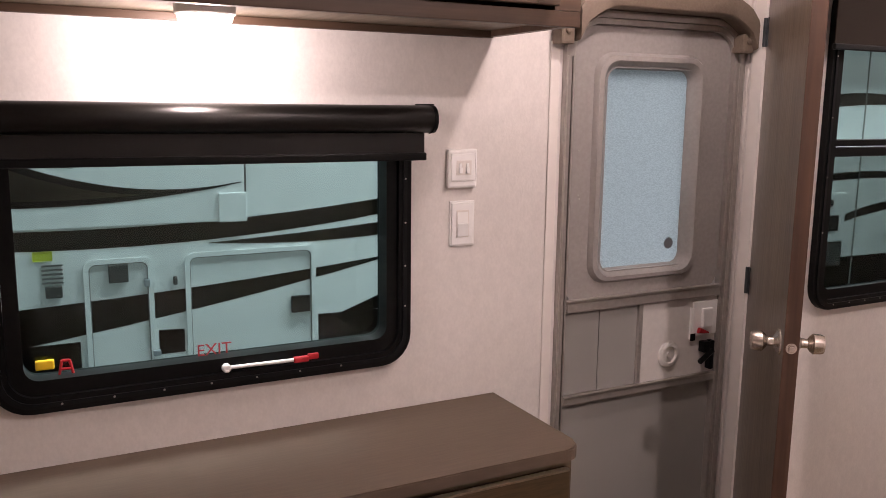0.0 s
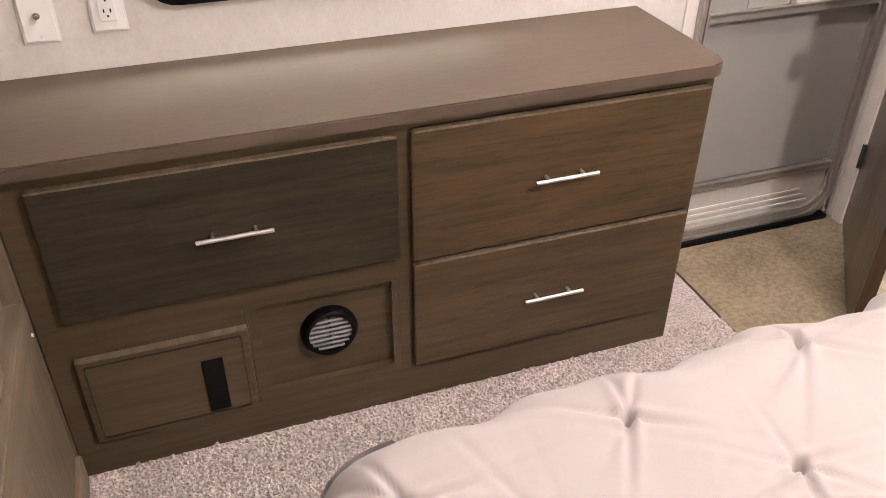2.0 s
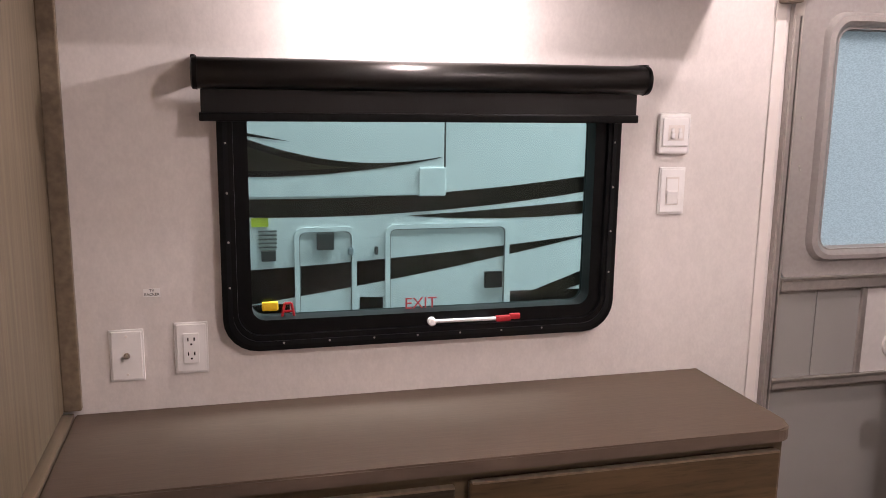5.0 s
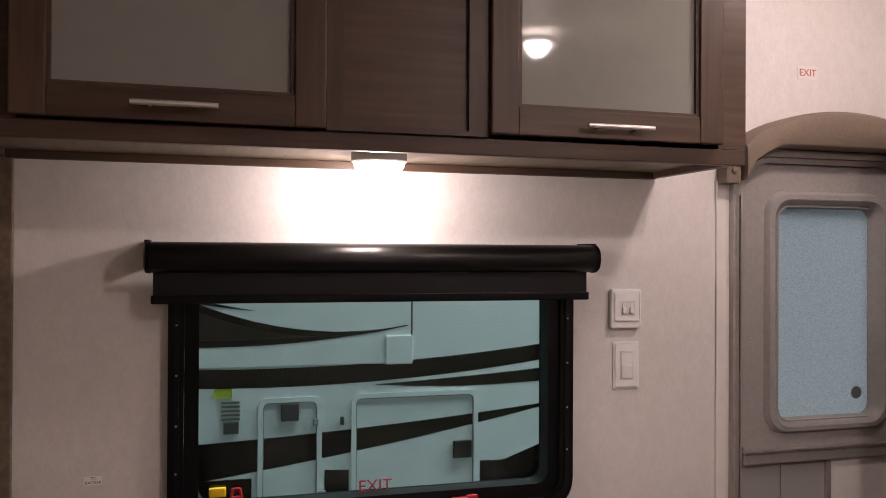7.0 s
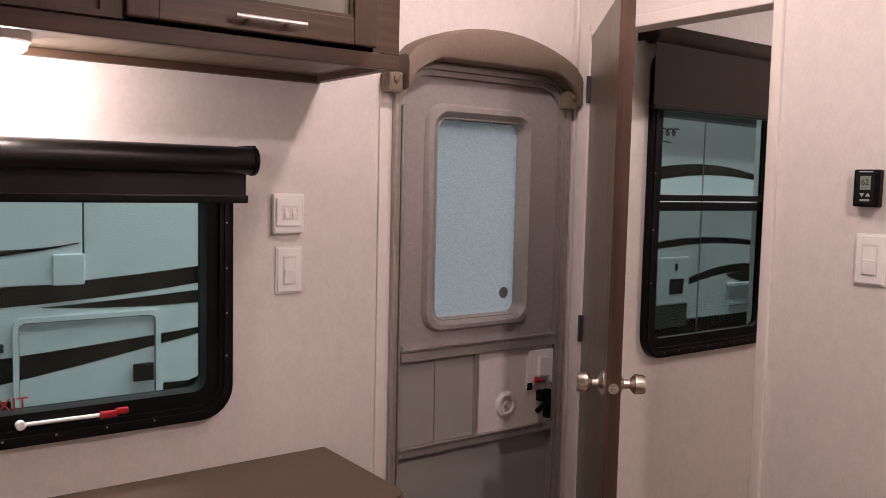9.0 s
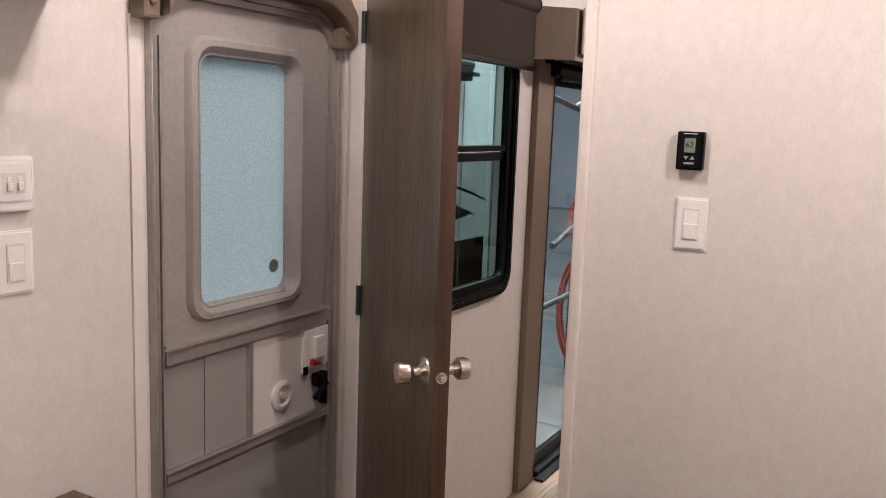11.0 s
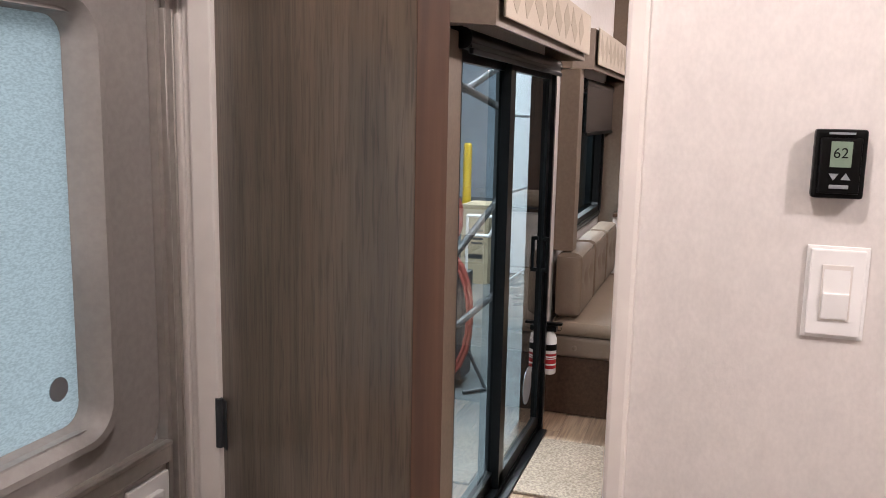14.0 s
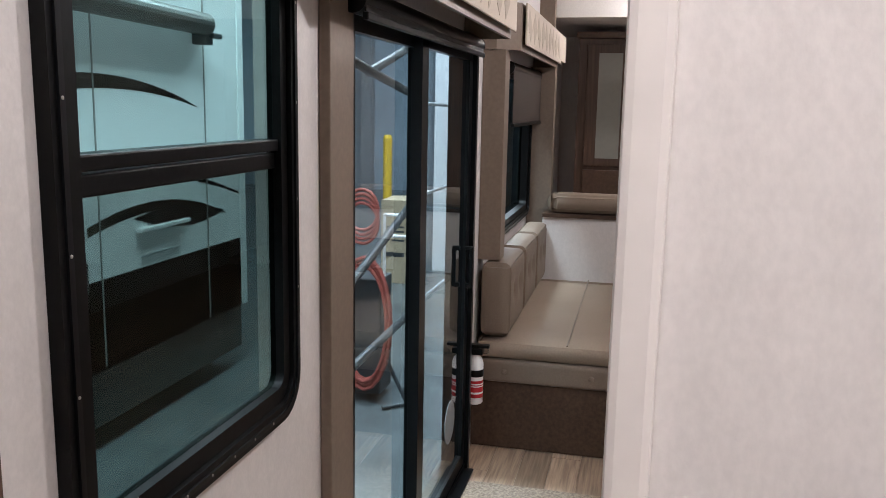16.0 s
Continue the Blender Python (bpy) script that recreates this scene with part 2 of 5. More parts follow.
def frosted():
    mat = bpy.data.materials.new("frosted_rain_glass")
    mat.use_nodes = True
    nodes, links = mat.node_tree.nodes, mat.node_tree.links
    nodes.remove(nodes["Principled BSDF"])
    thin, shiny, mix = nodes.new("ShaderNodeBsdfTranslucent"), nodes.new("ShaderNodeBsdfGlossy"), nodes.new("ShaderNodeMixShader")
    bump, ripple, ramp = nodes.new("ShaderNodeBump"), nodes.new("ShaderNodeTexNoise"), nodes.new("ShaderNodeValToRGB")
    coords = nodes.new("ShaderNodeTexCoord")
    ripple.inputs["Scale"].default_value, ripple.inputs["Detail"].default_value = 330.0, 4.0
    stretch = nodes.new("ShaderNodeMapping")
    stretch.inputs["Scale"].default_value = (0.55, 1.0, 1.4)
    links.new(coords.outputs["Object"], stretch.inputs["Vector"]), links.new(stretch.outputs["Vector"], ripple.inputs["Vector"])
    ramp.color_ramp.elements[0].color, ramp.color_ramp.elements[1].color = (0.54, 0.57, 0.578, 1), (0.71, 0.745, 0.755, 1)
    ramp.color_ramp.elements[0].position, ramp.color_ramp.elements[1].position = 0.35, 0.62
    links.new(ripple.outputs["Fac"], ramp.inputs[0]), links.new(ramp.outputs[0], thin.inputs[0])
    bump.inputs["Strength"].default_value, bump.inputs["Distance"].default_value = 0.5, 0.003
    links.new(ripple.outputs["Fac"], bump.inputs["Height"]), links.new(bump.outputs[0], shiny.inputs["Normal"])
    shiny.inputs["Roughness"].default_value = 0.25
    mix.inputs[0].default_value = 0.06
    links.new(thin.outputs[0], mix.inputs[1]), links.new(shiny.outputs[0], mix.inputs[2])
    links.new(mix.outputs[0], nodes["Material Output"].inputs[0])
    return mat


M_RAIN = frosted()

# ---- mesh helpers ----
def box(bm, lo, hi, bevel=0.0, turn=None):
    """A block between two corners, its edges rounded by bevel."""
    lo, hi = Vector(lo), Vector(hi)
    made = bmesh.ops.create_cube(bm, size=1.0, matrix=Matrix.LocRotScale((lo + hi) / 2, None, hi - lo))["verts"]
    if bevel:
        edges = list({e for v in made for e in v.link_edges})
        made = bmesh.ops.bevel(bm, geom=edges, offset=bevel, segments=2, profile=0.6, affect="EDGES")["verts"]
    if turn:
        bmesh.ops.transform(bm, matrix=turn, verts=list({v for v in made}))
    return bm


def block(lo, hi, bevel=0.0):
    return box(bmesh.new(), lo, hi, bevel)


def rod(bm, a, b, r, sides=14, r2=None):
    """A round bar from a to b."""
    a, b = Vector(a), Vector(b)
    m = Matrix.Translation((a + b) / 2) @ (b - a).to_track_quat("Z", "Y").to_matrix().to_4x4()
    bmesh.ops.create_cone(bm, cap_ends=True, segments=sides, radius1=r, radius2=r if r2 is None else r2, depth=(b - a).length, matrix=m)
    return bm


def lathe(bm, origin, axis, profile, sides=24):
    """A turned shape: profile of (distance along the axis, radius)."""
    m = Matrix.Translation(origin) @ Vector(axis).to_track_quat("Z", "Y").to_matrix().to_4x4()
    rings = []
    for d, r in profile:
        rings.append([bm.verts.new(m @ Vector((r * math.cos(2 * math.pi * i / sides), r * math.sin(2 * math.pi * i / sides), d))) for i in range(sides)])
    for a, b in zip(rings, rings[1:]):
        for i in range(sides):
            bm.faces.new((a[i], a[(i + 1) % sides], b[(i + 1) % sides], b[i]))
    bm.faces.new(rings[0][::-1]), bm.faces.new(rings[-1])
    return bm


def outline(x0, z0, x1, z1, r, steps=6, top=True):
    """A rounded rectangle in x and z, counter-clockwise; square at the foot if top is alone rounded."""
    pts = []
    for cx, cz, a in ((x1 - r, z1 - r, 0), (x0 + r, z1 - r, 90), (x0 + r, z0 + r, 180), (x1 - r, z0 + r, 270)):
        for i in range(steps + 1):
            ang = radians(a + 90 * i / steps)
            pts.append((cx + r * math.cos(ang), cz + r * math.sin(ang)))
    return pts


def ring(bm, outer, inner, y0, y1):
    """A frame between two outlines of equally many points, from depth y0 to y1."""
    n = len(outer)
    rows = [[bm.verts.new((x, y, z)) for x, z in pts] for pts, y in ((outer, y0), (inner, y0), (inner, y1), (outer, y1))]
    for a, b in zip(rows, rows[1:] + rows[:1]):
        for i in range(n):
            bm.faces.new((a[i], a[(i + 1) % n], b[(i + 1) % n], b[i]))
    bmesh.ops.recalc_face_normals(bm, faces=bm.faces[:])
    return bm


def slab(bm, pts, y0, y1):
    """A flat plate with an outline in x and z, from depth y0 to y1."""
    a, b = [bm.verts.new((x, y0, z)) for x, z in pts], [bm.verts.new((x, y1, z)) for x, z in pts]
    n = len(pts)
    bm.faces.new(a), bm.faces.new(b[::-1])
    for i in range(n):
        bm.faces.new((a[i], b[i], b[(i + 1) % n], a[(i + 1) % n]))
    bmesh.ops.recalc_face_normals(bm, faces=bm.faces[:])
    return bm


def part(name, bm, mat, parent=None, label="", smooth=False):
    """One mesh object, under a thing or a part where one is given."""
    mesh = bpy.data.meshes.new(name)
    bm.to_mesh(mesh)
    bm.free()
    mesh.materials.append(mat)
    if smooth:
        for p in mesh.polygons:
            p.use_smooth = True
        mesh.set_sharp_from_angle(angle=radians(40))
    ob = new(name, mesh)
    if mat in (M_PANE, M_DARKPANE, M_CLEAR, M_BLACKPANE):
        ob.visible_shadow = False
    if parent:
        ob.parent = parent
        ob.matrix_parent_inverse = world_of(parent).inverted()
    if label:
        ob["label"] = label
    return ob


def world_of(ob):
    m = ob.matrix_basis.copy()
    if ob.parent:
        m = world_of(ob.parent) @ ob.matrix_parent_inverse @ m
    return m


def thing(name, base, label, category, group="", kind=""):
    ob = new(name)
    ob.empty_display_size = 0.05
    ob.location = base
    ob.matrix_basis = Matrix.Translation(base)
    return tagged(ob, label, category, group, kind)


def letters(name, text, size, mat, m, parent, depth=0.0008):
    """Raised writing with the built-in font, centred at the pose m."""
    curve = bpy.data.curves.new(name, "FONT")
    curve.body, curve.size, curve.extrude = text, size, depth
    curve.align_x, curve.align_y = "CENTER", "CENTER"
    ob = new(name, curve)
    mesh = bpy.data.meshes.new_from_object(ob.evaluated_get(bpy.context.evaluated_depsgraph_get()))
    bpy.data.objects.remove(ob)
    mesh.transform(m)
    mesh.materials.clear()
    mesh.materials.append(mat)
    made = new(name, mesh)
    made.parent = parent
    made.matrix_parent_inverse = world_of(parent).inverted()
    return made


def wall_along_x(bm, x0, x1, y0, y1, z0, z1, holes):
    """A wall with rectangular openings (x0, x1, z0, z1)."""
    xs = sorted({x0, x1, *[h[0] for h in holes], *[h[1] for h in holes]})
    for a, b in zip(xs, xs[1:]):
        z = z0
        for h in sorted([h for h in holes if h[0] <= a and h[1] >= b], key=lambda h: h[2]):
            if h[2] > z:
                box(bm, (a, y0, z), (b, y1, h[2]))
            z = h[3]
        if z < z1:
            box(bm, (a, y0, z), (b, y1, z1))
    return bm


# ---- large structure ----
W1 = (-0.102, 0.812, 0.908, 1.49)      # bedroom window, outer frame
W2 = (2.25, 2.968, 0.885, 1.93)
W3 = (5.55, 6.58, 0.86, 1.72)
DOOR = (1.253, 1.885, 0.02, 1.785)    # entry door frame
PATIO = (3.285, 4.70, 0.0, 1.76)
holes = [(W1[0] + 0.03, W1[1] - 0.03, W1[2] + 0.03, W1[3] - 0.03), (DOOR[0] + 0.02, DOOR[1] - 0.02, 0.0, DOOR[3] - 0.02), (W2[0] + 0.03, W2[1] - 0.03, W2[2] + 0.03, W2[3] - 0.03),
         (W3[0] + 0.03, W3[1] - 0.03, W3[2] + 0.03, W3[3] - 0.03), PATIO]
wall = part("wall_north", wall_along_x(bmesh.new(), -1.3, 8.6, SIDE, SIDE + 0.06, -0.05, CEIL, holes), M_WALL)
tagged(wall, "off-white textured vinyl side wall with window and door openings", "wall", kind="structure")
DW = (1.207, 1.813, 1.913)             # doorway: y range and height
bm = bmesh.new()
box(bm, (PART, -1.2, 0), (PART + 0.05, DW[0] - 0.012, CEIL))
box(bm, (PART, DW[0] - 0.012, DW[2]), (PART + 0.05, DW[1], CEIL))
box(bm, (PART, DW[1], 0), (PART + 0.05, SIDE, CEIL))
tagged(part("wall_partition", bm, M_WALL), "off-white textured vinyl partition wall with a doorway", "wall", kind="structure")
tagged(part("wall_south", block((-1.3, -1.26, -0.05), (8.6, -1.2, CEIL)), M_WALL), "off-white vinyl wall", "wall", kind="structure")
tagged(part("wall_west", block((-1.36, -1.26, -0.05), (-1.3, 1.94, CEIL)), M_WALL), "off-white vinyl end wall", "wall", kind="structure")
tagged(part("wall_east", block((8.6, -1.26, -0.05), (8.66, 1.94, CEIL)), M_WALL), "off-white vinyl end wall", "wall", kind="structure")
tagged(part("ceiling", block((-1.36, -1.26, CEIL), (8.66, 1.94, CEIL + 0.06)), M_CEIL), "smooth white vinyl ceiling", "ceiling", kind="structure")
tagged(part("floor", block((-1.36, -1.26, -0.12), (8.66, 1.94, -0.012)), M_MAT), "plywood floor deck", "floor", kind="structure")
tagged(part("ground", block((-60, -40, GROUND - 0.3), (60, 60, GROUND)), M_CONCRETE), "polished grey concrete hall floor", "floor", kind="structure")

# carpet of the bedroom: a shaggy sheet where it is walked on, brown vinyl by the door
CARPET_X = 1.245
rng = np.random.default_rng(4)
step = 0.0048
nx, ny = int((CARPET_X + 0.43) / step), int(0.86 / step)
gx, gy = np.meshgrid(np.linspace(-0.43, CARPET_X, nx), np.linspace(0.66, 1.52, ny), indexing="ij")
pts = np.stack([gx + rng.normal(0, 0.0016, gx.shape), gy + rng.normal(0, 0.0016, gx.shape), 0.001 + np.abs(rng.normal(0, 0.0042, gx.shape))], -1).reshape(-1, 3)
idx = np.arange(nx * ny).reshape(nx, ny)
faces = np.stack([idx[:-1, :-1], idx[1:, :-1], idx[1:, 1:], idx[:-1, 1:]], -1).reshape(-1, 4)
mesh = bpy.data.meshes.new("carpet")
mesh.from_pydata(pts.tolist(), [], faces.tolist())
mesh.materials.append(M_CARPET)
tagged(new("carpet", mesh), "short shaggy beige-grey carpet beside the bed", "carpet", kind="stuff")
bm = bmesh.new()
box(bm, (-1.3, -1.2, -0.012), (CARPET_X, 0.66, -0.001))
box(bm, (-1.3, 0.66, -0.012), (-0.43, 1.88, -0.001))
box(bm, (-0.43, 1.52, -0.012), (CARPET_X, 1.88, -0.001))
box(bm, (-0.43, 0.66, -0.012), (CARPET_X, 1.52, -0.003))
tagged(part("carpet_rest", bm, M_CARPET), "short shaggy beige-grey carpet", "carpet", kind="stuff")
tagged(part("floor_mat", block((CARPET_X + 0.006, -1.2, -0.012), (PART + 0.1, 1.88, 0.002)), M_MAT), "brown mottled vinyl flooring inside the entry door", "floor", kind="structure")

# doorway lining and trim
bm = bmesh.new()
box(bm, (PART - 0.012, DW[1] - 0.006, 0), (PART + 0.062, DW[1] + 0.035, DW[2] + 0.03), 0.004)
tagged(part("door_jamb", bm, M_TRIM), "white vinyl door jamb", "trim", kind="structure")
bm = bmesh.new()
box(bm, (PART - 0.012, DW[0] - 0.028, 0), (PART + 0.062, DW[0], DW[2] + 0.03), 0.006)
jamb = tagged(part("door_jamb", bm, M_TRIM), "white vinyl door jamb with a strike plate", "trim", kind="structure")
part("strike_plate", block((PART + 0.01, DW[0] - 0.001, 0.95), (PART + 0.04, DW[0] + 0.002, 1.01), 0.0008), M_NICKEL, jamb, "nickel strike plate")
tagged(part("door_head_trim", block((PART - 0.012, DW[0] + 0.0005, DW[2] - 0.004), (PART + 0.062, DW[1] - 0.0065, DW[2] + 0.03), 0.004), M_TRIM), "white vinyl door head trim", "trim", kind="structure")
tagged(part("corner_trim", block((PART - 0.011, SIDE - 0.018, 0), (PART - 0.001, SIDE - 0.001, CEIL), 0.004), M_TRIM), "white vinyl corner moulding", "trim", kind="structure")
tagged(part("wall_trim", block((1.212, SIDE - 0.006, 0.0), (1.240, SIDE - 0.0005, 1.70), 0.002), M_TRIM), "white vinyl batten beside the entry door", "trim", kind="structure")
tagged(part("baseboard", block((4.72, SIDE - 0.012, 0), (4.895, SIDE - 0.001, 0.07), 0.003), M_TRIM), "white baseboard", "trim", kind="structure")

# ---- bedroom things ----
def plain_window(name, rect, radius, label, rail=None, panes=M_PANE, lower=None, depth=0.03):
    """A black-framed trailer window: flange with screws, deep inner frame, panes."""
    x0, x1, z0, z1 = rect
    win = thing(name, ((x0 + x1) / 2, SIDE, z0), label, "window", kind="structure")
    frame_ob = part("window_frame", ring(bmesh.new(), outline(x0, z0, x1, z1, radius), outline(x0 + 0.032, z0 + 0.034, x1 - 0.032, z1 - 0.032, radius * 0.7), SIDE - 0.022, SIDE - 0.001), M_BLACK, win, smooth=True)
    part("inner_frame", ring(bmesh.new(), outline(x0 + 0.0325, z0 + 0.0345, x1 - 0.0325, z1 - 0.0325, radius * 0.7), outline(x0 + 0.062, z0 + 0.066, x1 - 0.06, z1 - 0.06, 0.03), SIDE - 0.012, SIDE + depth + 0.015), M_BLACK, win, smooth=True)
    part("bead", ring(bmesh.new(), outline(x0 + 0.012, z0 + 0.012, x1 - 0.012, z1 - 0.012, radius * 0.85), outline(x0 + 0.022, z0 + 0.022, x1 - 0.022, z1 - 0.022, radius * 0.8), SIDE - 0.026, SIDE - 0.0215), M_BLACKMETAL, win, smooth=True)
    screws = [(x0 + 0.017, z0 + f * (z1 - z0)) for f in (0.25, 0.42, 0.6, 0.78)] + [(x1 - 0.017, z0 + f * (z1 - z0)) for f in (0.25, 0.42, 0.6, 0.78)]
    screws += [(x0 + f * (x1 - x0), z0 + 0.017) for f in (0.14, 0.25, 0.36, 0.47, 0.58, 0.69, 0.8)]
    for x, z in screws:
        part("screw", lathe(bmesh.new(), (x, SIDE - 0.0255, z), (0, -1, 0), [(0, 0.0027), (0.0012, 0.0023), (0.0018, 0.001)], 8), M_GREYMETAL, frame_ob)
    gx0, gx1, gz0, gz1 = x0 + 0.06, x1 - 0.058, z0 + 0.064, z1 - 0.058
    if rail:
        part("pane", block((gx0, SIDE + depth, rail + 0.022), (gx1, SIDE + depth + 0.004, gz1)), panes, win)
        part("pane", block((gx0, SIDE + depth, gz0), (gx1, SIDE + depth + 0.004, rail - 0.022)), lower or panes, win)
        part("meeting_rail", box(box(bmesh.new(), (gx0 - 0.005, SIDE - 0.006, rail - 0.0), (gx1 + 0.005, SIDE + 0.04, rail + 0.022), 0.003), (gx0 - 0.005, SIDE + 0.002, rail - 0.034), (gx1 + 0.005, SIDE + 0.04, rail - 0.004), 0.003), M_BLACK, win)
    else:
        part("pane", block((gx0, SIDE + depth, gz0), (gx1, SIDE + depth + 0.004, gz1)), panes, win)
    return win


def roller_shade(rect, z_bar, z_roll, cloth, label, stick=0.115):
    """A roller blind: head roll with end caps, a hanging stretch of cloth and its bottom bar."""
    x0, x1 = rect
    sh = thing("roller_shade", ((x0 + x1) / 2, SIDE - stick / 2, z_bar), label, "blind")
    part("roll", lathe(bmesh.new(), (x0, SIDE - stick + 0.032, z_roll), (1, 0, 0), [(0, 0.028), (0.004, 0.031), (x1 - x0 - 0.004, 0.031), (x1 - x0, 0.028)], 28), cloth, sh, smooth=True)
    for x, s in ((x0 - 0.008, 1), (x1 + 0.008, -1)):
        part("end_cap", box(lathe(bmesh.new(), (x, SIDE - stick + 0.032, z_roll), (s, 0, 0), [(0, 0.026), (0.003, 0.032), (0.012, 0.033)], 24), (min(x, x + s * 0.01), SIDE - stick + 0.03, z_roll - 0.02), (max(x, x + s * 0.01), SIDE - 0.0008, z_roll + 0.035), 0.002), M_BLACK, sh, smooth=True)
    part("cloth", block((x0 + 0.008, SIDE - 0.066, z_bar + 0.006), (x1 - 0.008, SIDE - 0.063, z_roll - 0.005)), cloth, sh)
    part("bottom_bar", block((x0 + 0.004, SIDE - 0.072, z_bar - 0.006), (x1 - 0.004, SIDE - 0.058, z_bar + 0.012), 0.003), M_BLACK, sh)
    return sh


win1 = plain_window("window_1", W1, 0.075, "black-framed bedroom window with dark tinted glass and an exit sign")
letters("exit_lettering", "EXIT", 0.038, M_REDPAINT, Matrix.Translation((0.346, SIDE + 0.027, 0.985)) @ pose(0, 0, 0, 90), win1)
roller_shade((-0.138, 0.832), 1.414, 1.503, M_SHADE, "black roller shade nearly fully rolled up over the bedroom window")

def tie_off_bar():
    lever = thing("window_latch", (0.45, SIDE - 0.02, 0.955), "white window latch bar with a red grip on the sill", "latch")
    part("bar", rod(bmesh.new(), (0.36, SIDE - 0.018, 0.953), (0.515, SIDE - 0.03, 0.955), 0.0045, 10), M_WHITE, lever, smooth=True)
    part("grip", box(box(bmesh.new(), (0.512, SIDE - 0.038, 0.948), (0.548, SIDE - 0.024, 0.962), 0.004), (0.545, SIDE - 0.036, 0.952), (0.572, SIDE - 0.026, 0.966), 0.004), M_RED, lever, "red plastic grip")
    part("pivot", lathe(bmesh.new(), (0.362, SIDE - 0.012, 0.953), (0, -1, 0), [(0, 0.010), (0.012, 0.010), (0.014, 0.007)], 16), M_WHITE, lever)


tie_off_bar()

def window_handles():
    h = thing("window_pull", (0.04, SIDE, 0.985), "red and yellow emergency pull handles on the window glass", "handle")
    part("yellow_pull", block((-0.018, SIDE + 0.012, 0.988), (0.018, SIDE + 0.026, 1.008), 0.004), M_YELLOW, h, "yellow pull tab")
    bm = bmesh.new()
    rod(bm, (0.026, SIDE + 0.018, 0.972), (0.032, SIDE + 0.018, 1.003), 0.003, 8), rod(bm, (0.053, SIDE + 0.018, 0.972), (0.047, SIDE + 0.018, 1.003), 0.003, 8)
    rod(bm, (0.032, SIDE + 0.018, 1.003), (0.047, SIDE + 0.018, 1.003), 0.003, 8), rod(bm, (0.029, SIDE + 0.018, 0.985), (0.05, SIDE + 0.018, 0.985), 0.003, 8)
    part("red_loop", bm, M_RED, h, "red wire loop")


window_handles()


def wall_plate(name, c, normal_x, label, kind):
    """A cover plate on the side wall (normal_x False) or on the partition (True), centre c, 70 x 114 mm."""
    m = Matrix.Translation(c) @ (pose(0, 0, 0, 0, 0, -90) if normal_x else Matrix())
    plate = thing(name, c, label, "switch" if kind != "outlet" and kind != "coax" else "outlet")
    def put(nm, bm, mat, parent=plate, lab=""):
        bmesh.ops.transform(bm, matrix=m, verts=bm.verts[:])
        return part(nm, bm, mat, parent, lab)
    if kind == "double":
        put("cover", box(box(bmesh.new(), (-0.041, -0.016, -0.048), (0.041, -0.0008, 0.048), 0.006), (-0.034, -0.019, -0.03), (0.034, -0.0155, 0.038), 0.003), M_WHITE)
        put("recess", block((-0.020, -0.0196, -0.016), (0.022, -0.0188, 0.020), 0.0003), M_TRIM)
        for x in (-0.014, 0.006):
            put("rocker", box(box(bmesh.new(), (x, -0.0235, -0.011), (x + 0.010, -0.0194, 0.003), 0.0015), (x + 0.001, -0.0212, 0.0032), (x + 0.009, -0.0194, 0.013), 0.001), M_WHITE)
        return plate
    put("cover", box(box(bmesh.new(), (-0.035, -0.004, -0.057), (0.035, -0.0008, 0.057), 0.0012), (-0.031, -0.007, -0.053), (0.031, -0.0035, 0.053), 0.002), M_WHITE)
    if kind == "rocker":
        put("surround", block((-0.0172, -0.0085, -0.0342), (0.0172, -0.0068, 0.0342), 0.0006), M_TRIM)
        bm = bmesh.new()
        box(bm, (-0.0150, -0.0095, -0.004), (0.0150, -0.0075, 0.0315), 0.001, pose(0, 0, 0, -2))
        box(bm, (-0.0150, -0.0122, -0.0315), (0.0150, -0.0075, 0.001), 0.0015, pose(0, 0, 0, 4))
        put("rocker", bm, M_WHITE)
    elif kind == "outlet":
        put("face", block((-0.0165, -0.0095, -0.0335), (0.0165, -0.0065, 0.0335), 0.001), M_WHITE)
        for z in (0.016, -0.016):
            for x, w in ((-0.0065, 0.0012), (0.0065, 0.0015)):
                put("slot", block((x - w, -0.0100, z), (x + w, -0.0092, z + 0.008)), M_BLACK)
            put("slot", block((-0.002, -0.0100, z - 0.009), (0.002, -0.0092, z - 0.005)), M_BLACK)
    elif kind == "coax":
        put("connector", lathe(bmesh.new(), (0, -0.0065, 0), (0, -1, 0), [(0, 0.0065), (0.003, 0.0065), (0.003, 0.0045), (0.011, 0.0045)], 14), M_NICKEL, plate, "nickel coaxial connector")
        for z in (0.042, -0.042):
            put("screw", lathe(bmesh.new(), (0, -0.0068, z), (0, -1, 0), [(0, 0.003), (0.001, 0.0025)], 8), M_TRIM)
    return plate


wall_plate("light_switch", (0.955, SIDE, 1.382), False, "white double light switch with two small toggles on the wall", "double")
wall_plate("light_switch", (0.961, SIDE, 1.244), False, "white rocker light switch on the wall", "rocker")
wall_plate("light_switch", (PART, 0.942, 1.3175), True, "white rocker light switch below the thermostat", "rocker")
wall_plate("power_outlet", (-0.170, SIDE, 0.920), False, "white double power outlet above the dresser", "outlet")
wall_plate("coax_outlet", (-0.302, SIDE, 0.911), False, "white coaxial cable outlet above the dresser", "coax")


def sticker(c, w, h, text, size, label):
    s = tagged(part("sticker", block((c[0] - w / 2, SIDE - 0.0012, c[1] - h / 2), (c[0] + w / 2, SIDE - 0.0004, c[1] + h / 2)), M_WHITE if size < 0.02 else M_TRIM), label, "sticker")
    for line, dz in text:
        letters("lettering", line, size, M_BLACK if size < 0.02 else M_REDPAINT, Matrix.Translation((c[0], SIDE - 0.0014, c[1] + dz)) @ pose(0, 0, 0, 90), s, 0.0002)


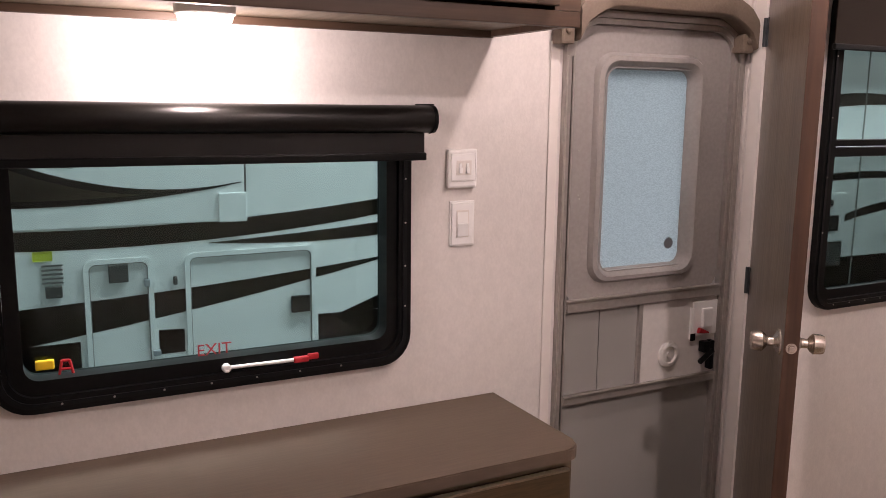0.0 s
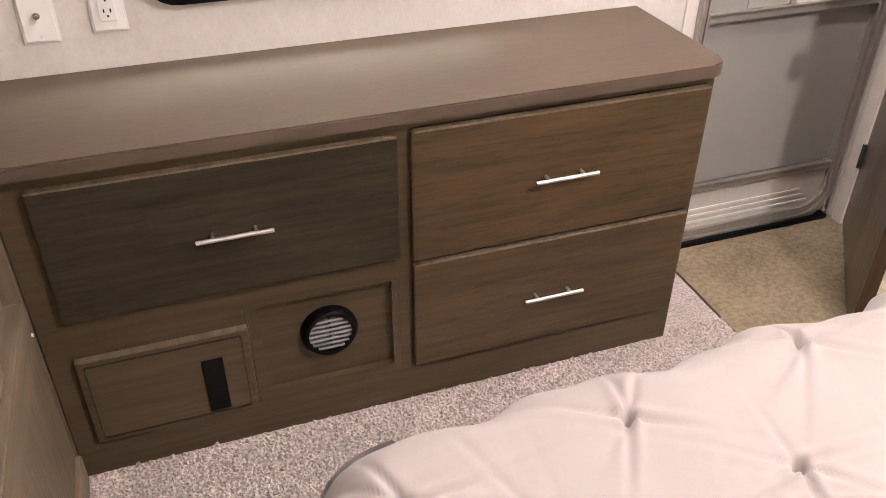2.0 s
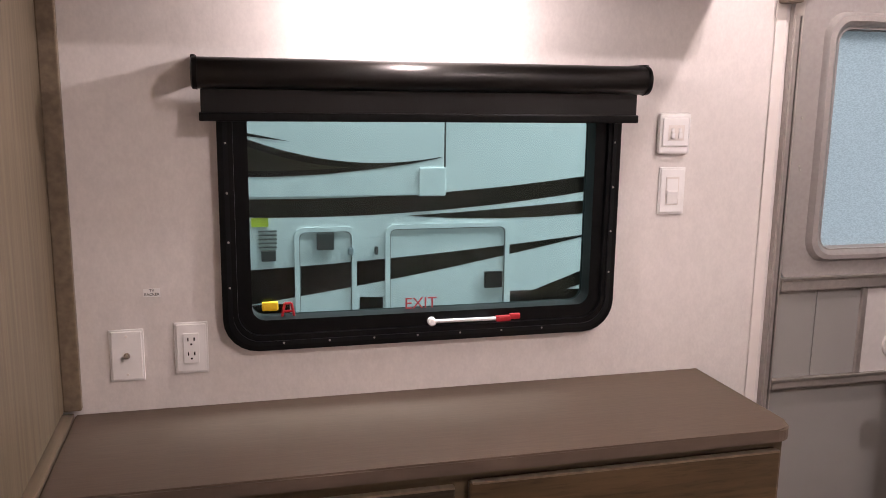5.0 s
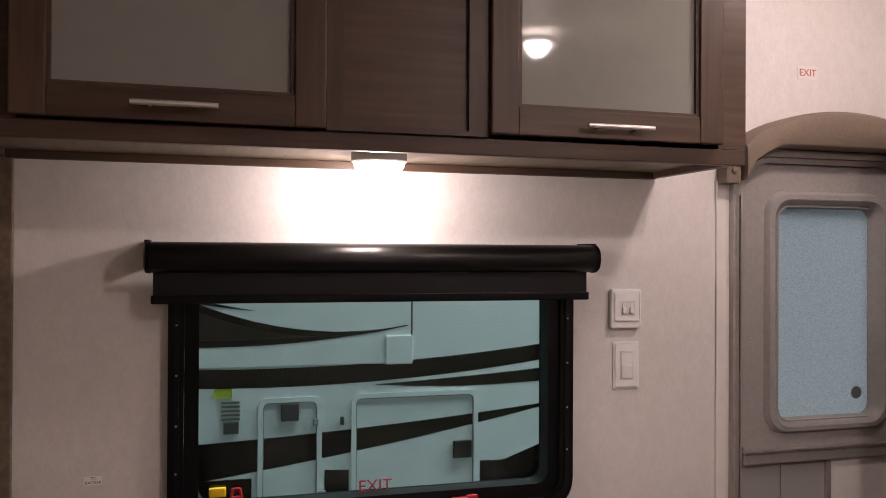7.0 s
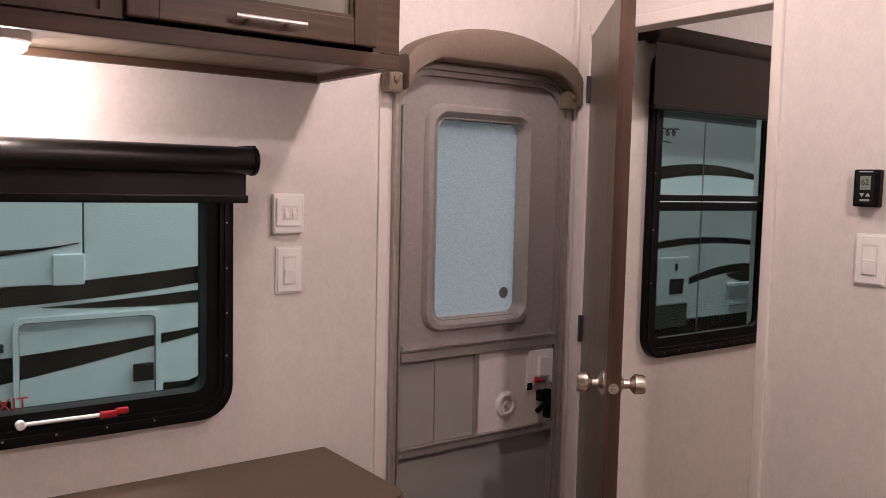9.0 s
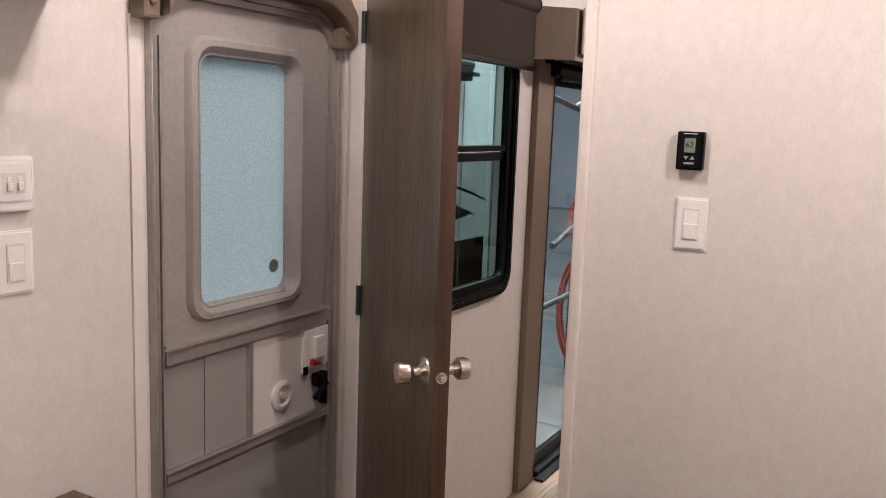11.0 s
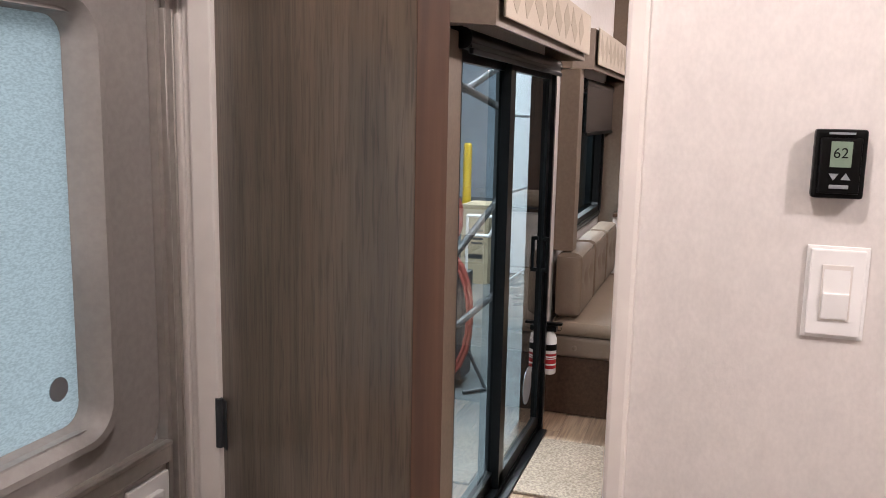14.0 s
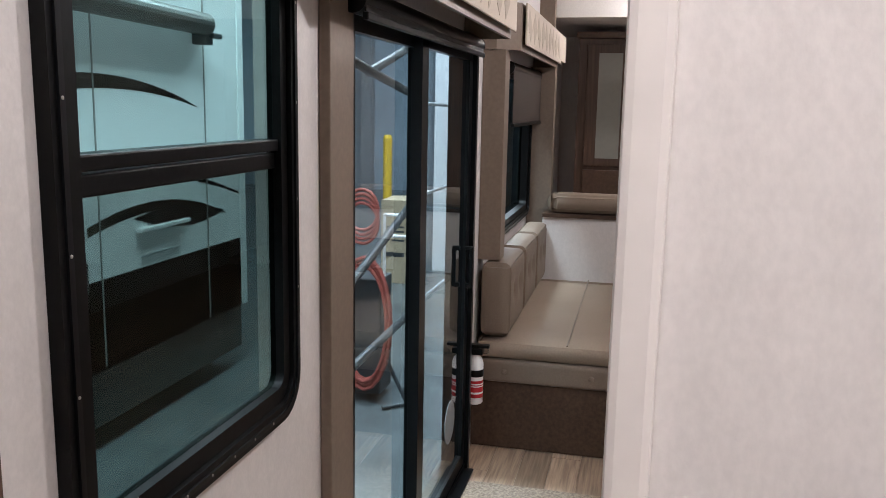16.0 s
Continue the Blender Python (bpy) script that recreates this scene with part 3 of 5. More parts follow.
sticker((-0.246, 1.045), 0.034, 0.018, [("TV", 0.0045), ("BACKER", -0.004)], 0.0085, "small white sticker with black print on the wall")
sticker((1.488, 1.992), 0.062, 0.036, [("EXIT", 0)], 0.026, "small white exit sticker above the entry door")


def thermostat():
    y0, y1, z0, z1 = 0.922, 0.983, 1.431, 1.516
    t = thing("thermostat", (PART, 0.9525, z0), "black wall thermostat with a green display", "thermostat")
    part("case", box(block((PART - 0.020, y0 + 0.002, z0 + 0.002), (PART - 0.0008, y1 - 0.002, z1 - 0.002), 0.004), (PART - 0.024, y0 + 0.008, z0 + 0.008), (PART - 0.019, y1 - 0.008, z1 - 0.012), 0.002), M_BLACK, t)
    part("display", block((PART - 0.0252, 0.9405, 1.470), (PART - 0.0235, 0.9635, 1.500), 0.0005), M_LCD, t, "green-grey display")
    letters("digits", "62", 0.017, M_BLACK, Matrix.Translation((PART - 0.0254, 0.9525, 1.486)) @ pose(0, 0, 0, 90, 0, -90), t, 0.0002)
    for y, a in ((0.9585, 0), (0.9455, 180)):
        bm = bmesh.new()
        s = -1 if a == 0 else 1
        tip = [(y - 0.0052, 1.459 - 0.0035 * s), (y + 0.0052, 1.459 - 0.0035 * s), (y, 1.459 + 0.0045 * s)]
        rows = [[bm.verts.new((PART - x, *p)) for p in tip] for x in (0.0232, 0.0256)]
        bm.faces.new(rows[0]), bm.faces.new(rows[1])
        for i in range(3):
            bm.faces.new((rows[0][i], rows[0][i - 1], rows[1][i - 1], rows[1][i]))
        bmesh.ops.recalc_face_normals(bm, faces=bm.faces)
        part("button", bm, M_STEEL, t)
    part("button", block((PART - 0.0255, 0.9415, 1.445), (PART - 0.0235, 0.9625, 1.4495), 0.0008), M_STEEL, t)
    part("logo_bar", block((PART - 0.0246, 0.9385, 1.508), (PART - 0.0195, 0.9665, 1.5105)), M_STEEL, t)


thermostat()


def handle_bar(name, a, b, out, parent, r=0.0048):
    """A T-bar pull from a to b that stands off the face by out, with two posts."""
    a, b, out = Vector(a), Vector(b), Vector(out)
    h = part(name, rod(bmesh.new(), a, b, r, 12), M_SILVER, parent, "brushed nickel bar handle", smooth=True)
    for f in (0.22, 0.78):
        p = a.lerp(b, f)
        part("post", rod(bmesh.new(), p, p - out, r * 0.8, 10), M_SILVER, h, smooth=True)
    return h


def dresser():
    x0, x1, yf, top = -0.41, 1.062, 1.503, 0.787
    d = thing("dresser", ((x0 + x1) / 2, 1.69, 0), "dark brown wooden dresser with three drawers and a round vent", "dresser")
    # top with one rounded front corner
    pts = []
    r = 0.045
    for i in range(8):
        a = radians(-90 + 90 * i / 7)
        pts.append((x1 + 0.004 - r + r * math.cos(a), 1.478 + r + r * math.sin(a)))
    pts += [(x1 + 0.004, SIDE - 0.002), (x0 - 0.002, SIDE - 0.002), (x0 - 0.002, 1.478)]
    bm = bmesh.new()
    low, high = [bm.verts.new((x, y, top - 0.028)) for x, y in pts], [bm.verts.new((x, y, top)) for x, y in pts]
    bm.faces.new(low[::-1]), bm.faces.new(high)
    n = len(pts)
    for i in range(n):
        bm.faces.new((low[i], low[(i + 1) % n], high[(i + 1) % n], high[i]))
    rim = [e for e in bm.edges if abs(e.verts[0].co.z - top) < 1e-6 and abs(e.verts[1].co.z - top) < 1e-6]
    bmesh.ops.bevel(bm, geom=rim, offset=0.004, segments=2, affect="EDGES")
    part("top", bm, M_TOP, d, "smooth brown laminate top")
    # carcass and face frame
    part("side_panel", block((x1 - 0.028, yf + 0.012, 0.004), (x1 - 0.012, SIDE - 0.003, top - 0.0285)), M_DRESSER, d)
    part("back_panel", block((x0, SIDE - 0.02, 0.004), (x1 - 0.03, SIDE - 0.003, top - 0.03)), M_DRESSER, d)
    bm = bmesh.new()
    for lo, hi in (((x0, 0.004), (x0 + 0.052, 0.758)), ((0.318, 0.004), (0.358, 0.758)), ((x1 - 0.03, 0.004), (x1 - 0.010, 0.758)), ((x0 + 0.052, 0.722), (0.318, 0.758)), ((0.358, 0.735), (x1 - 0.03, 0.758)),
                   ((x0 + 0.052, 0.004), (0.318, 0.112)), ((0.358, 0.004), (x1 - 0.03, 0.125)), ((x0 + 0.052, 0.376), (0.318, 0.45)), ((x0 + 0.0521, 0.1122), (-0.352, 0.3758)), ((-0.3518, 0.330), (-0.0242, 0.3758)), ((-0.024, 0.1122), (-0.0155, 0.3758)), ((0.358, 0.385), (x1 - 0.03, 0.425))):
        box(bm, (lo[0], yf + 0.004, lo[1]), (hi[0], yf + 0.022, hi[1]))
    part("face_frame", bm, M_DRESSER, d)
    part("drawer", block((x0 + 0.053, yf - 0.012, 0.436), (0.322, yf + 0.003, 0.727), 0.004), M_DARKDRAWER, d, "dark wood-grain drawer front")
    part("drawer", block((0.350, yf - 0.012, 0.422), (x1 - 0.022, yf + 0.003, 0.732), 0.004), M_DRAWER, d)
    part("drawer", block((0.350, yf - 0.012, 0.118), (x1 - 0.022, yf + 0.003, 0.410), 0.004), M_DRAWER, d)
    # panel with round vent, recessed
    part("vent_panel", block((x0 + 0.05, yf + 0.0225, 0.09), (0.320, yf + 0.030, 0.39)), M_DRESSER, d)
    part("vent_frame", ring(bmesh.new(), outline(-0.015, 0.1125, 0.3175, 0.3755, 0.001, 1), outline(0.010, 0.130, 0.303, 0.370, 0.001, 1), yf + 0.004, yf + 0.022), M_DRESSER, d)
    v = part("round_vent", lathe(bmesh.new(), (0.158, yf + 0.0224, 0.260), (0, -1, 0), [(0, 0.065), (0.012, 0.065), (0.022, 0.058), (0.022, 0.049), (0.006, 0.048)], 36), M_BLACK, d, "round black air vent", smooth=True)
    for i in range(7):
        z = 0.260 + (i - 3) * 0.0125
        w = math.sqrt(max(0.0001, 0.048 ** 2 - (z - 0.260) ** 2))
        bm = box(bmesh.new(), (0.158 - w, yf + 0.002, z - 0.0035), (0.158 + w, yf + 0.012, z + 0.0030))
        part("slat", bm, M_STEEL, v)
    part("divider", block((0.156, yf + 0.004, 0.214), (0.160, yf + 0.013, 0.306)), M_BLACK, v)
    door = part("cabinet_door", block((-0.362, yf - 0.010, 0.106), (-0.018, yf + 0.006, 0.336), 0.004), M_DRESSER, d)
    part("door_panel", ring(bmesh.new(), outline(-0.348, 0.118, -0.034, 0.320, 0.002, 1), outline(-0.345, 0.121, -0.037, 0.317, 0.002, 1), yf - 0.0125, yf - 0.0095), M_DARKDRAWER, door)
    part("latch_plate", block((-0.124, yf - 0.0135, 0.127), (-0.079, yf - 0.0095, 0.272), 0.002), M_BLACK, door, "glossy black latch plate")
    # pale strips: raw edge colour plus the highlight along each upper edge
    for a, b, z in ((x0 + 0.055, 0.320, 0.727), (0.356, x1 - 0.026, 0.732), (0.354, x1 - 0.026, 0.410), (-0.360, -0.020, 0.336)):
        part("edge_band", block((a, yf - 0.0140, z - 0.0035), (b, yf + 0.0025, z + 0.0010), 0.0008), M_WARDH, d, "pale raw upper edge with its highlight in the colour")
    for x, z in ((-0.013, 0.581), (0.693, 0.579), (0.690, 0.259)):
        handle_bar("handle", (x - 0.075, 1.468, z), (x + 0.074, 1.468, z), (0, -0.023, 0), d)
    return d


dresser()


def wardrobe():
    w = thing("wardrobe", (-0.75, 1.5, 0), "olive-brown wood-grain wardrobe with stepped ledges beside the dresser", "wardrobe")
    top = CEIL - 0.002
    part("upper_panel", block((-0.475, 1.30, 0.80), (-0.432, SIDE - 0.003, top)), M_WARD, w)
    part("trim_strip", block((-0.432, SIDE - 0.02, 0.80), (-0.396, SIDE - 0.002, top), 0.003), M_WARDH, w)
    part("ledge", block((-0.475, 1.3005, 0.697), (-0.414, SIDE - 0.003, 0.790), 0.003), M_WARDH, w)
    part("middle_panel", block((-0.475, 1.3005, 0.502), (-0.4475, 1.500, 0.696)), M_WARD, w)
    part("filler", block((-0.452, 1.5005, 0.0), (-0.4125, SIDE - 0.003, 0.696)), M_WARD, w)
    part("upright", block((-0.475, 1.2305, 0.5005), (-0.430, 1.2995, top), 0.002), M_WARDH, w)
    part("front_panel", block((-1.28, 1.2150, 0.504), (-0.434, 1.2300, top)), M_WARD, w)
    part("platform_rail", block((-0.452, 0.75, 0.405), (-0.415, 1.500, 0.500), 0.003), M_WARDH, w)
    part("platform_side", block((-0.452, 0.75, 0.080), (-0.417, 1.500, 0.4045)), M_WARD, w)
    part("platform_top", block((-1.28, 0.75, 0.47), (-0.4525, 1.2145, 0.496)), M_WARDH, w)
    part("base_rail", block((-0.452, 0.75, 0.0), (-0.405, 1.500, 0.0795), 0.003), M_WARDH, w)
    part("peg", lathe(bmesh.new(), (-0.4145, 1.487, 0.43), (1, 0, 0), [(0, 0.004), (0.003, 0.0035), (0.004, 0.001)], 10), M_WHITE, w, "small white plug")
    track = part("track", block((-0.512, 0.80, 0.4962), (-0.4545, 1.19, 0.501), 0.002), M_BLACK, w, "black ribbed plastic track")
    for i, x in enumerate((-0.511, -0.496, -0.475, -0.464)):
        part("rib", block((x, 0.80, 0.5012), (x + 0.007, 1.19, 0.524 - 0.008 * (i % 2)), 0.002), M_BLACK, track)
    part("screw", lathe(bmesh.new(), (-0.482, 1.155, 0.5012), (0, 0, 1), [(0, 0.004), (0.002, 0.003)], 10), M_NICKEL, track)


wardrobe()


def frame_door(x0, x1, z0, z1, y, parent, stile=0.055, foot=0.052):
    """A framed cabinet door with a frosted pane, its face at depth y."""
    d = part("cabinet_door", block((x0, y, z0), (x0 + stile, y + 0.02, z1), 0.003), M_CABV, parent)
    part("stile", block((x1 - stile, y, z0), (x1, y + 0.02, z1), 0.003), M_CABV, d)
    for a, b in ((z0, z0 + foot), (z1 - foot, z1)):
        part("rail", block((x0 + stile, y + 0.0008, a), (x1 - stile, y + 0.02, b), 0.002), M_CAB, d)
    part("bead", ring(bmesh.new(), outline(x0 + stile, z0 + foot, x1 - stile, z1 - foot, 0.001, 1), outline(x0 + stile + 0.007, z0 + foot + 0.007, x1 - stile - 0.007, z1 - foot - 0.007, 0.001, 1), y + 0.005, y + 0.018), M_CAB, d)
    part("pane", block((x0 + stile - 0.004, y + 0.012, z0 + foot - 0.004), (x1 - stile + 0.004, y + 0.016, z1 - foot + 0.004)), M_CABGLASS, d, "frosted reflective glass pane")
    return d


def overhead_cabinet():
    x0, x1, yf, z0 = -0.43, 1.043, 1.525, 1.700
    c = thing("overhead_cabinet", (0.27, 1.64, z0), "dark brown overhead cabinet with two frosted-glass doors", "cabinet")
    bm = bmesh.new()
    box(bm, (x0, yf + 0.021, z0), (x0 + 0.02, SIDE - 0.003, CEIL - 0.002)), box(bm, (x1 - 0.02, yf + 0.021, z0 + 0.001), (x1, SIDE - 0.003, CEIL - 0.002))
    box(bm, (x0 + 0.02, SIDE - 0.02, z0 + 0.04), (x1 - 0.02, SIDE - 0.003, CEIL - 0.003))
    part("body", bm, M_CABV, c)
    part("bottom_panel", block((x0 + 0.02, yf + 0.021, z0 + 0.015), (x1 - 0.02, SIDE - 0.003, z0 + 0.03)), M_WARDH, c, "pale underside panel")
    part("wall_batten", block((x0 + 0.02, SIDE - 0.022, z0 - 0.002), (x1 - 0.012, SIDE - 0.003, z0 + 0.0145), 0.002), M_CAB, c)
    bm = bmesh.new()
    box(bm, (x0, yf, z0 - 0.002), (x1, yf + 0.02, z0 + 0.030), 0.002)
    box(bm, (0.175, yf, z0 + 0.0305), (0.478, yf + 0.0195, CEIL - 0.003))
    box(bm, (x1 - 0.064, yf, z0 + 0.0305), (x1, yf + 0.0195, CEIL - 0.003))
    box(bm, (x0, yf, z0 + 0.0305), (x0 + 0.1, yf + 0.0195, CEIL - 0.003)), box(bm, (x0 + 0.1, yf, CEIL - 0.04), (0.175, yf + 0.0195, CEIL - 0.003)), box(bm, (0.478, yf, CEIL - 0.04), (x1 - 0.064, yf + 0.0195, CEIL - 0.003))
    part("face_frame", bm, M_CAB, c)
    part("centre_panel", ring(bmesh.new(), outline(0.175, z0 + 0.0315, 0.478, CEIL - 0.004, 0.001, 1), outline(0.205, z0 + 0.042, 0.440, CEIL - 0.03, 0.001, 1), yf - 0.009, yf - 0.0003), M_CABV, c)
    for a, b, zb in ((-0.335, 0.173, z0 + 0.033), (0.480, 0.978, z0 + 0.037)):
        frame_door(a, b, zb, CEIL - 0.012, yf - 0.021, c)
    for a, b in ((-0.151, -0.011), (0.666, 0.807)):
        handle_bar("handle", (a, 1.482, z0 + 0.058), (b, 1.482, z0 + 0.058), (0, -0.022, 0), c)
    puck = thing("puck_light", (0.308, 1.700, 1.676), "round white under-cabinet light, switched on", "lamp")
    part("housing", lathe(bmesh.new(), (0.308, 1.700, 1.7145), (0, 0, -1), [(0, 0.057), (0.016, 0.057), (0.020, 0.052)], 32), M_WHITE, puck, smooth=True)
    part("lens", lathe(bmesh.new(), (0.308, 1.700, 1.6943), (0, 0, -1), [(0, 0.051), (0.008, 0.050), (0.014, 0.043), (0.018, 0.028)], 32), M_LENS, puck, "glowing lens", smooth=True)


overhead_cabinet()
# housings for all pucks; those of the living area are assumed
for x, y in BED_LAMPS + ASSUMED_LIVING_LAMPS:
    puck = thing("ceiling_light", (x, y, CEIL - 0.03), "round white ceiling puck light, out of view, switched on", "lamp", "ceiling lights")
    part("housing", ring(bmesh.new(), [(0.075 * math.cos(radians(a)), 0.075 * math.sin(radians(a))) for a in range(0, 360, 12)], [(0.058 * math.cos(radians(a)), 0.058 * math.sin(radians(a))) for a in range(0, 360, 12)], 0, 0.025), M_WHITE, puck)
    puck.children[0].data.transform(pose(x, y, CEIL - 0.026, -90) )
    puck.children[0].matrix_parent_inverse = world_of(puck).inverted()
    part("lens", lathe(bmesh.new(), (x, y, CEIL - 0.001), (0, 0, -1), [(0, 0.056), (0.02, 0.055)], 28), M_LENS, puck, "glowing lens")


def entry_door():
    x0, x1, z0, z1 = DOOR
    d = thing("entry_door", ((x0 + x1) / 2, SIDE, z0), "grey entry door with a frosted window and an inner screen door, closed", "door", kind="structure")
    r = 0.11
    part("door_frame", ring(bmesh.new(), outline(x0, z0 - 0.015, x1, z1, r), outline(x0 + 0.018, z0 + 0.006, x1 - 0.018, z1 - 0.018, r * 0.86), SIDE - 0.016, SIDE + 0.03), M_GREYMETAL, d, smooth=True)
    part("screen_frame", ring(bmesh.new(), outline(x0 + 0.019, z0 + 0.007, x1 - 0.019, z1 - 0.019, r * 0.86), outline(x0 + 0.034, z0 + 0.03, x1 - 0.034, z1 - 0.034, r * 0.7), SIDE - 0.008, SIDE + 0.012), M_GREYMETAL, d, smooth=True)
    # upper skin with a moulded surround about the pane
    gx0, gx1, gz0, gz1 = 1.422, 1.722, 1.088, 1.636
    skin = part("door_skin", ring(bmesh.new(), outline(x0 + 0.0345, 0.985, x1 - 0.0345, z1 - 0.0345, r * 0.7), outline(gx0 - 0.016, gz0 - 0.005, gx1 + 0.006, gz1 + 0.005, 0.035), SIDE + 0.006, SIDE + 0.05), M_GREY, d)
    sill = bmesh.new()
    rows = []
    for grow, y, rad in ((0.050, 0.006, 0.06), (0.040, -0.008, 0.055), (0.026, -0.009, 0.05), (0.012, 0.002, 0.04), (0.002, 0.034, 0.03)):
        rows.append([sill.verts.new((x, SIDE + y, z)) for x, z in outline(gx0 - grow - 0.012, gz0 - grow * 0.75, gx1 + grow * 0.85 - 0.012, gz1 + grow * 0.9, rad)])
    n = len(rows[0])
    for a, b in zip(rows, rows[1:]):
        for i in range(n):
            sill.faces.new((a[i], a[(i + 1) % n], b[(i + 1) % n], b[i]))
    bmesh.ops.recalc_face_normals(sill, faces=sill.faces[:])
    part("window_surround", sill, M_GREY, skin, "moulded grey window surround", smooth=True)
    pane = part("pane", block((gx0 - 0.018, SIDE + 0.036, gz0 - 0.008), (gx1 + 0.004, SIDE + 0.041, gz1 + 0.008)), M_RAIN, skin, "frosted rain-glass pane")
    part("round_sticker", lathe(bmesh.new(), (1.678, SIDE + 0.0355, 1.142), (0, -1, 0), [(0, 0.017), (0.0006, 0.017)], 24), M_STEEL, pane)
    for x, z in ((1.318, 1.42), (1.322, 1.30), (1.326, 1.29)):
        part("screw", lathe(bmesh.new(), (x, SIDE + 0.0058, z), (0, -1, 0), [(0, 0.003), (0.001, 0.0025)], 10), M_GREYMETAL, skin)
    # screen door rails and panels
    part("rail", block((x0 + 0.0345, SIDE - 0.014, 0.978), (x1 - 0.0345, SIDE + 0.012, 1.012), 0.004), M_GREYMETAL, d)
    for z, y in ((1.006, 0.0165), (0.732, 0.0145), (0.204, 0.0125)):
        part("rail_lip", block((x0 + 0.034, SIDE - y, z), (x1 - 0.034, SIDE - y + 0.012, z + 0.007), 0.002), M_ALU, d, "bright aluminium lip")
    for x in (x0 + 0.003, x0 + 0.021, x1 - 0.025, x1 - 0.007):
        part("edge_bead", block((x, SIDE - 0.0185, 0.03), (x + 0.004, SIDE - 0.008, z1 - 0.12), 0.0015), M_ALU, d, "bright aluminium edge bead")
    part("rail", block((x0 + 0.0345, SIDE - 0.012, 0.712), (x1 - 0.0345, SIDE + 0.012, 0.738), 0.004), M_GREYMETAL, d)
    part("rail", block((x0 + 0.0345, SIDE - 0.010, 0.185), (x1 - 0.0345, SIDE + 0.012, 0.208), 0.003), M_GREYMETAL, d)
    part("slide_panel", block((x0 + 0.035, SIDE + 0.004, 0.739), (1.4095, SIDE + 0.010, 0.977)), M_SCREEN, d)
    part("slide_panel", block((1.4105, SIDE + 0.002, 0.739), (1.545, SIDE + 0.009, 0.977)), M_SCREEN, d)
    part("hinge_strip", block((1.5455, SIDE - 0.006, 0.739), (1.562, SIDE + 0.010, 0.977), 0.003), M_GREYMETAL, d)
    panel = part("white_panel", block((1.5625, SIDE - 0.002, 0.739), (x1 - 0.035, SIDE + 0.010, 0.977)), M_WHITEPANEL, d, "white sliding access panel")
    part("knob_cup", lathe(bmesh.new(), (1.667, SIDE - 0.0022, 0.813), (0, -1, 0), [(0, 0.040), (0.005, 0.039), (0.009, 0.033), (0.009, 0.026), (0.003, 0.023), (0.003, 0.010), (0.007, 0.008)], 28), M_WHITEPANEL, panel, "clear plastic knob cup", smooth=True)
    part("latch_case", box(block((1.752, SIDE - 0.010, 0.86), (x1 - 0.038, SIDE - 0.0022, 0.965), 0.002), (1.782, SIDE - 0.022, 0.885), (1.822, SIDE - 0.0098, 0.945), 0.004), M_WHITE, panel, "white latch case")
    part("latch_slot", block((1.744, SIDE - 0.009, 0.850), (1.752, SIDE - 0.0025, 0.948), 0.001), M_WHITE, panel)
    part("black_tab", block((1.7445, SIDE - 0.0112, 0.846), (1.7635, SIDE - 0.0092, 0.868)), M_BLACK, panel)
    part("red_lever", lathe(bmesh.new(), (1.770, SIDE - 0.016, 0.878), (1, -0.2, -0.25), [(0, 0.009), (0.02, 0.006), (0.036, 0.0025)], 12), M_RED, panel, "red lock lever")
    bm = box(bmesh.new(), (1.786, SIDE - 0.028, 0.808), (1.812, SIDE - 0.0025, 0.842), 0.004)
    box(bm, (1.816, SIDE - 0.024, 0.752), (1.832, SIDE - 0.003, 0.842), 0.003)
    rod(bm, (1.822, SIDE - 0.026, 0.812), (1.765, SIDE - 0.034, 0.785), 0.008, 10)
    part("black_handle", bm, M_BLACK, panel, "black lever handle")
    part("screen_mesh", block((x0 + 0.0345, SIDE + 0.012, 0.209), (x1 - 0.0345, SIDE + 0.015, 0.711)), M_SCREEN, d, "grey lower screen")
    kick = part("kick_panel", block((x0 + 0.0345, SIDE + 0.002, 0.045), (x1 - 0.0345, SIDE + 0.014, 0.184)), M_WHITEPANEL, d, "white ribbed kick panel")
    for i in range(3):
        part("rib", block((1.34, SIDE - 0.001, 0.07 + 0.022 * i), (1.80 - 0.02 * i, SIDE + 0.0018, 0.078 + 0.022 * i), 0.001), M_WHITE, kick)
    part("door_skin_lower", block((x0 + 0.0345, SIDE + 0.03, 0.03), (x1 - 0.0345, SIDE + 0.05, 0.984)), M_GREY, d)
    part("threshold", block((x0 + 0.01, SIDE - 0.03, 0.0025), (x1 - 0.01, SIDE + 0.05, 0.018), 0.003), M_BLACKMETAL, d)
    # padded arch above the door
    arch = bmesh.new()
    up, lowr = [], []
    for i in range(25):
        f = i / 24
        x = 1.262 + f * (1.882 - 1.262)
        s = math.sin(math.pi * min(1, max(0, f)))
        up.append((x, 1.792 + 0.095 * s ** 0.6))
        edge = min(f, 1 - f) * 0.62
        lowr.append((x, 1.70 + (0.088 * min(1.0, edge / 0.11) ** 0.5 if edge > 0.02 else 0.0)))
    rows = []
    for y, shrink in ((SIDE - 0.001, 0.0), (SIDE - 0.045, 0.0), (SIDE - 0.06, 0.008), (SIDE - 0.064, 0.02)):
        rows.append([arch.verts.new((x, y, z - shrink)) for x, z in up] + [arch.verts.new((x, y, z + (shrink * 0.4))) for x, z in lowr[::-1]])
    n = len(rows[0])
    for a, b in zip(rows, rows[1:]):
        for i in range(n):
            arch.faces.new((a[i], a[(i + 1) % n], b[(i + 1) % n], b[i]))
    cap = rows[-1]
    for i in range(24):
        arch.faces.new((cap[i], cap[i + 1], cap[n - 2 - i], cap[n - 1 - i]))
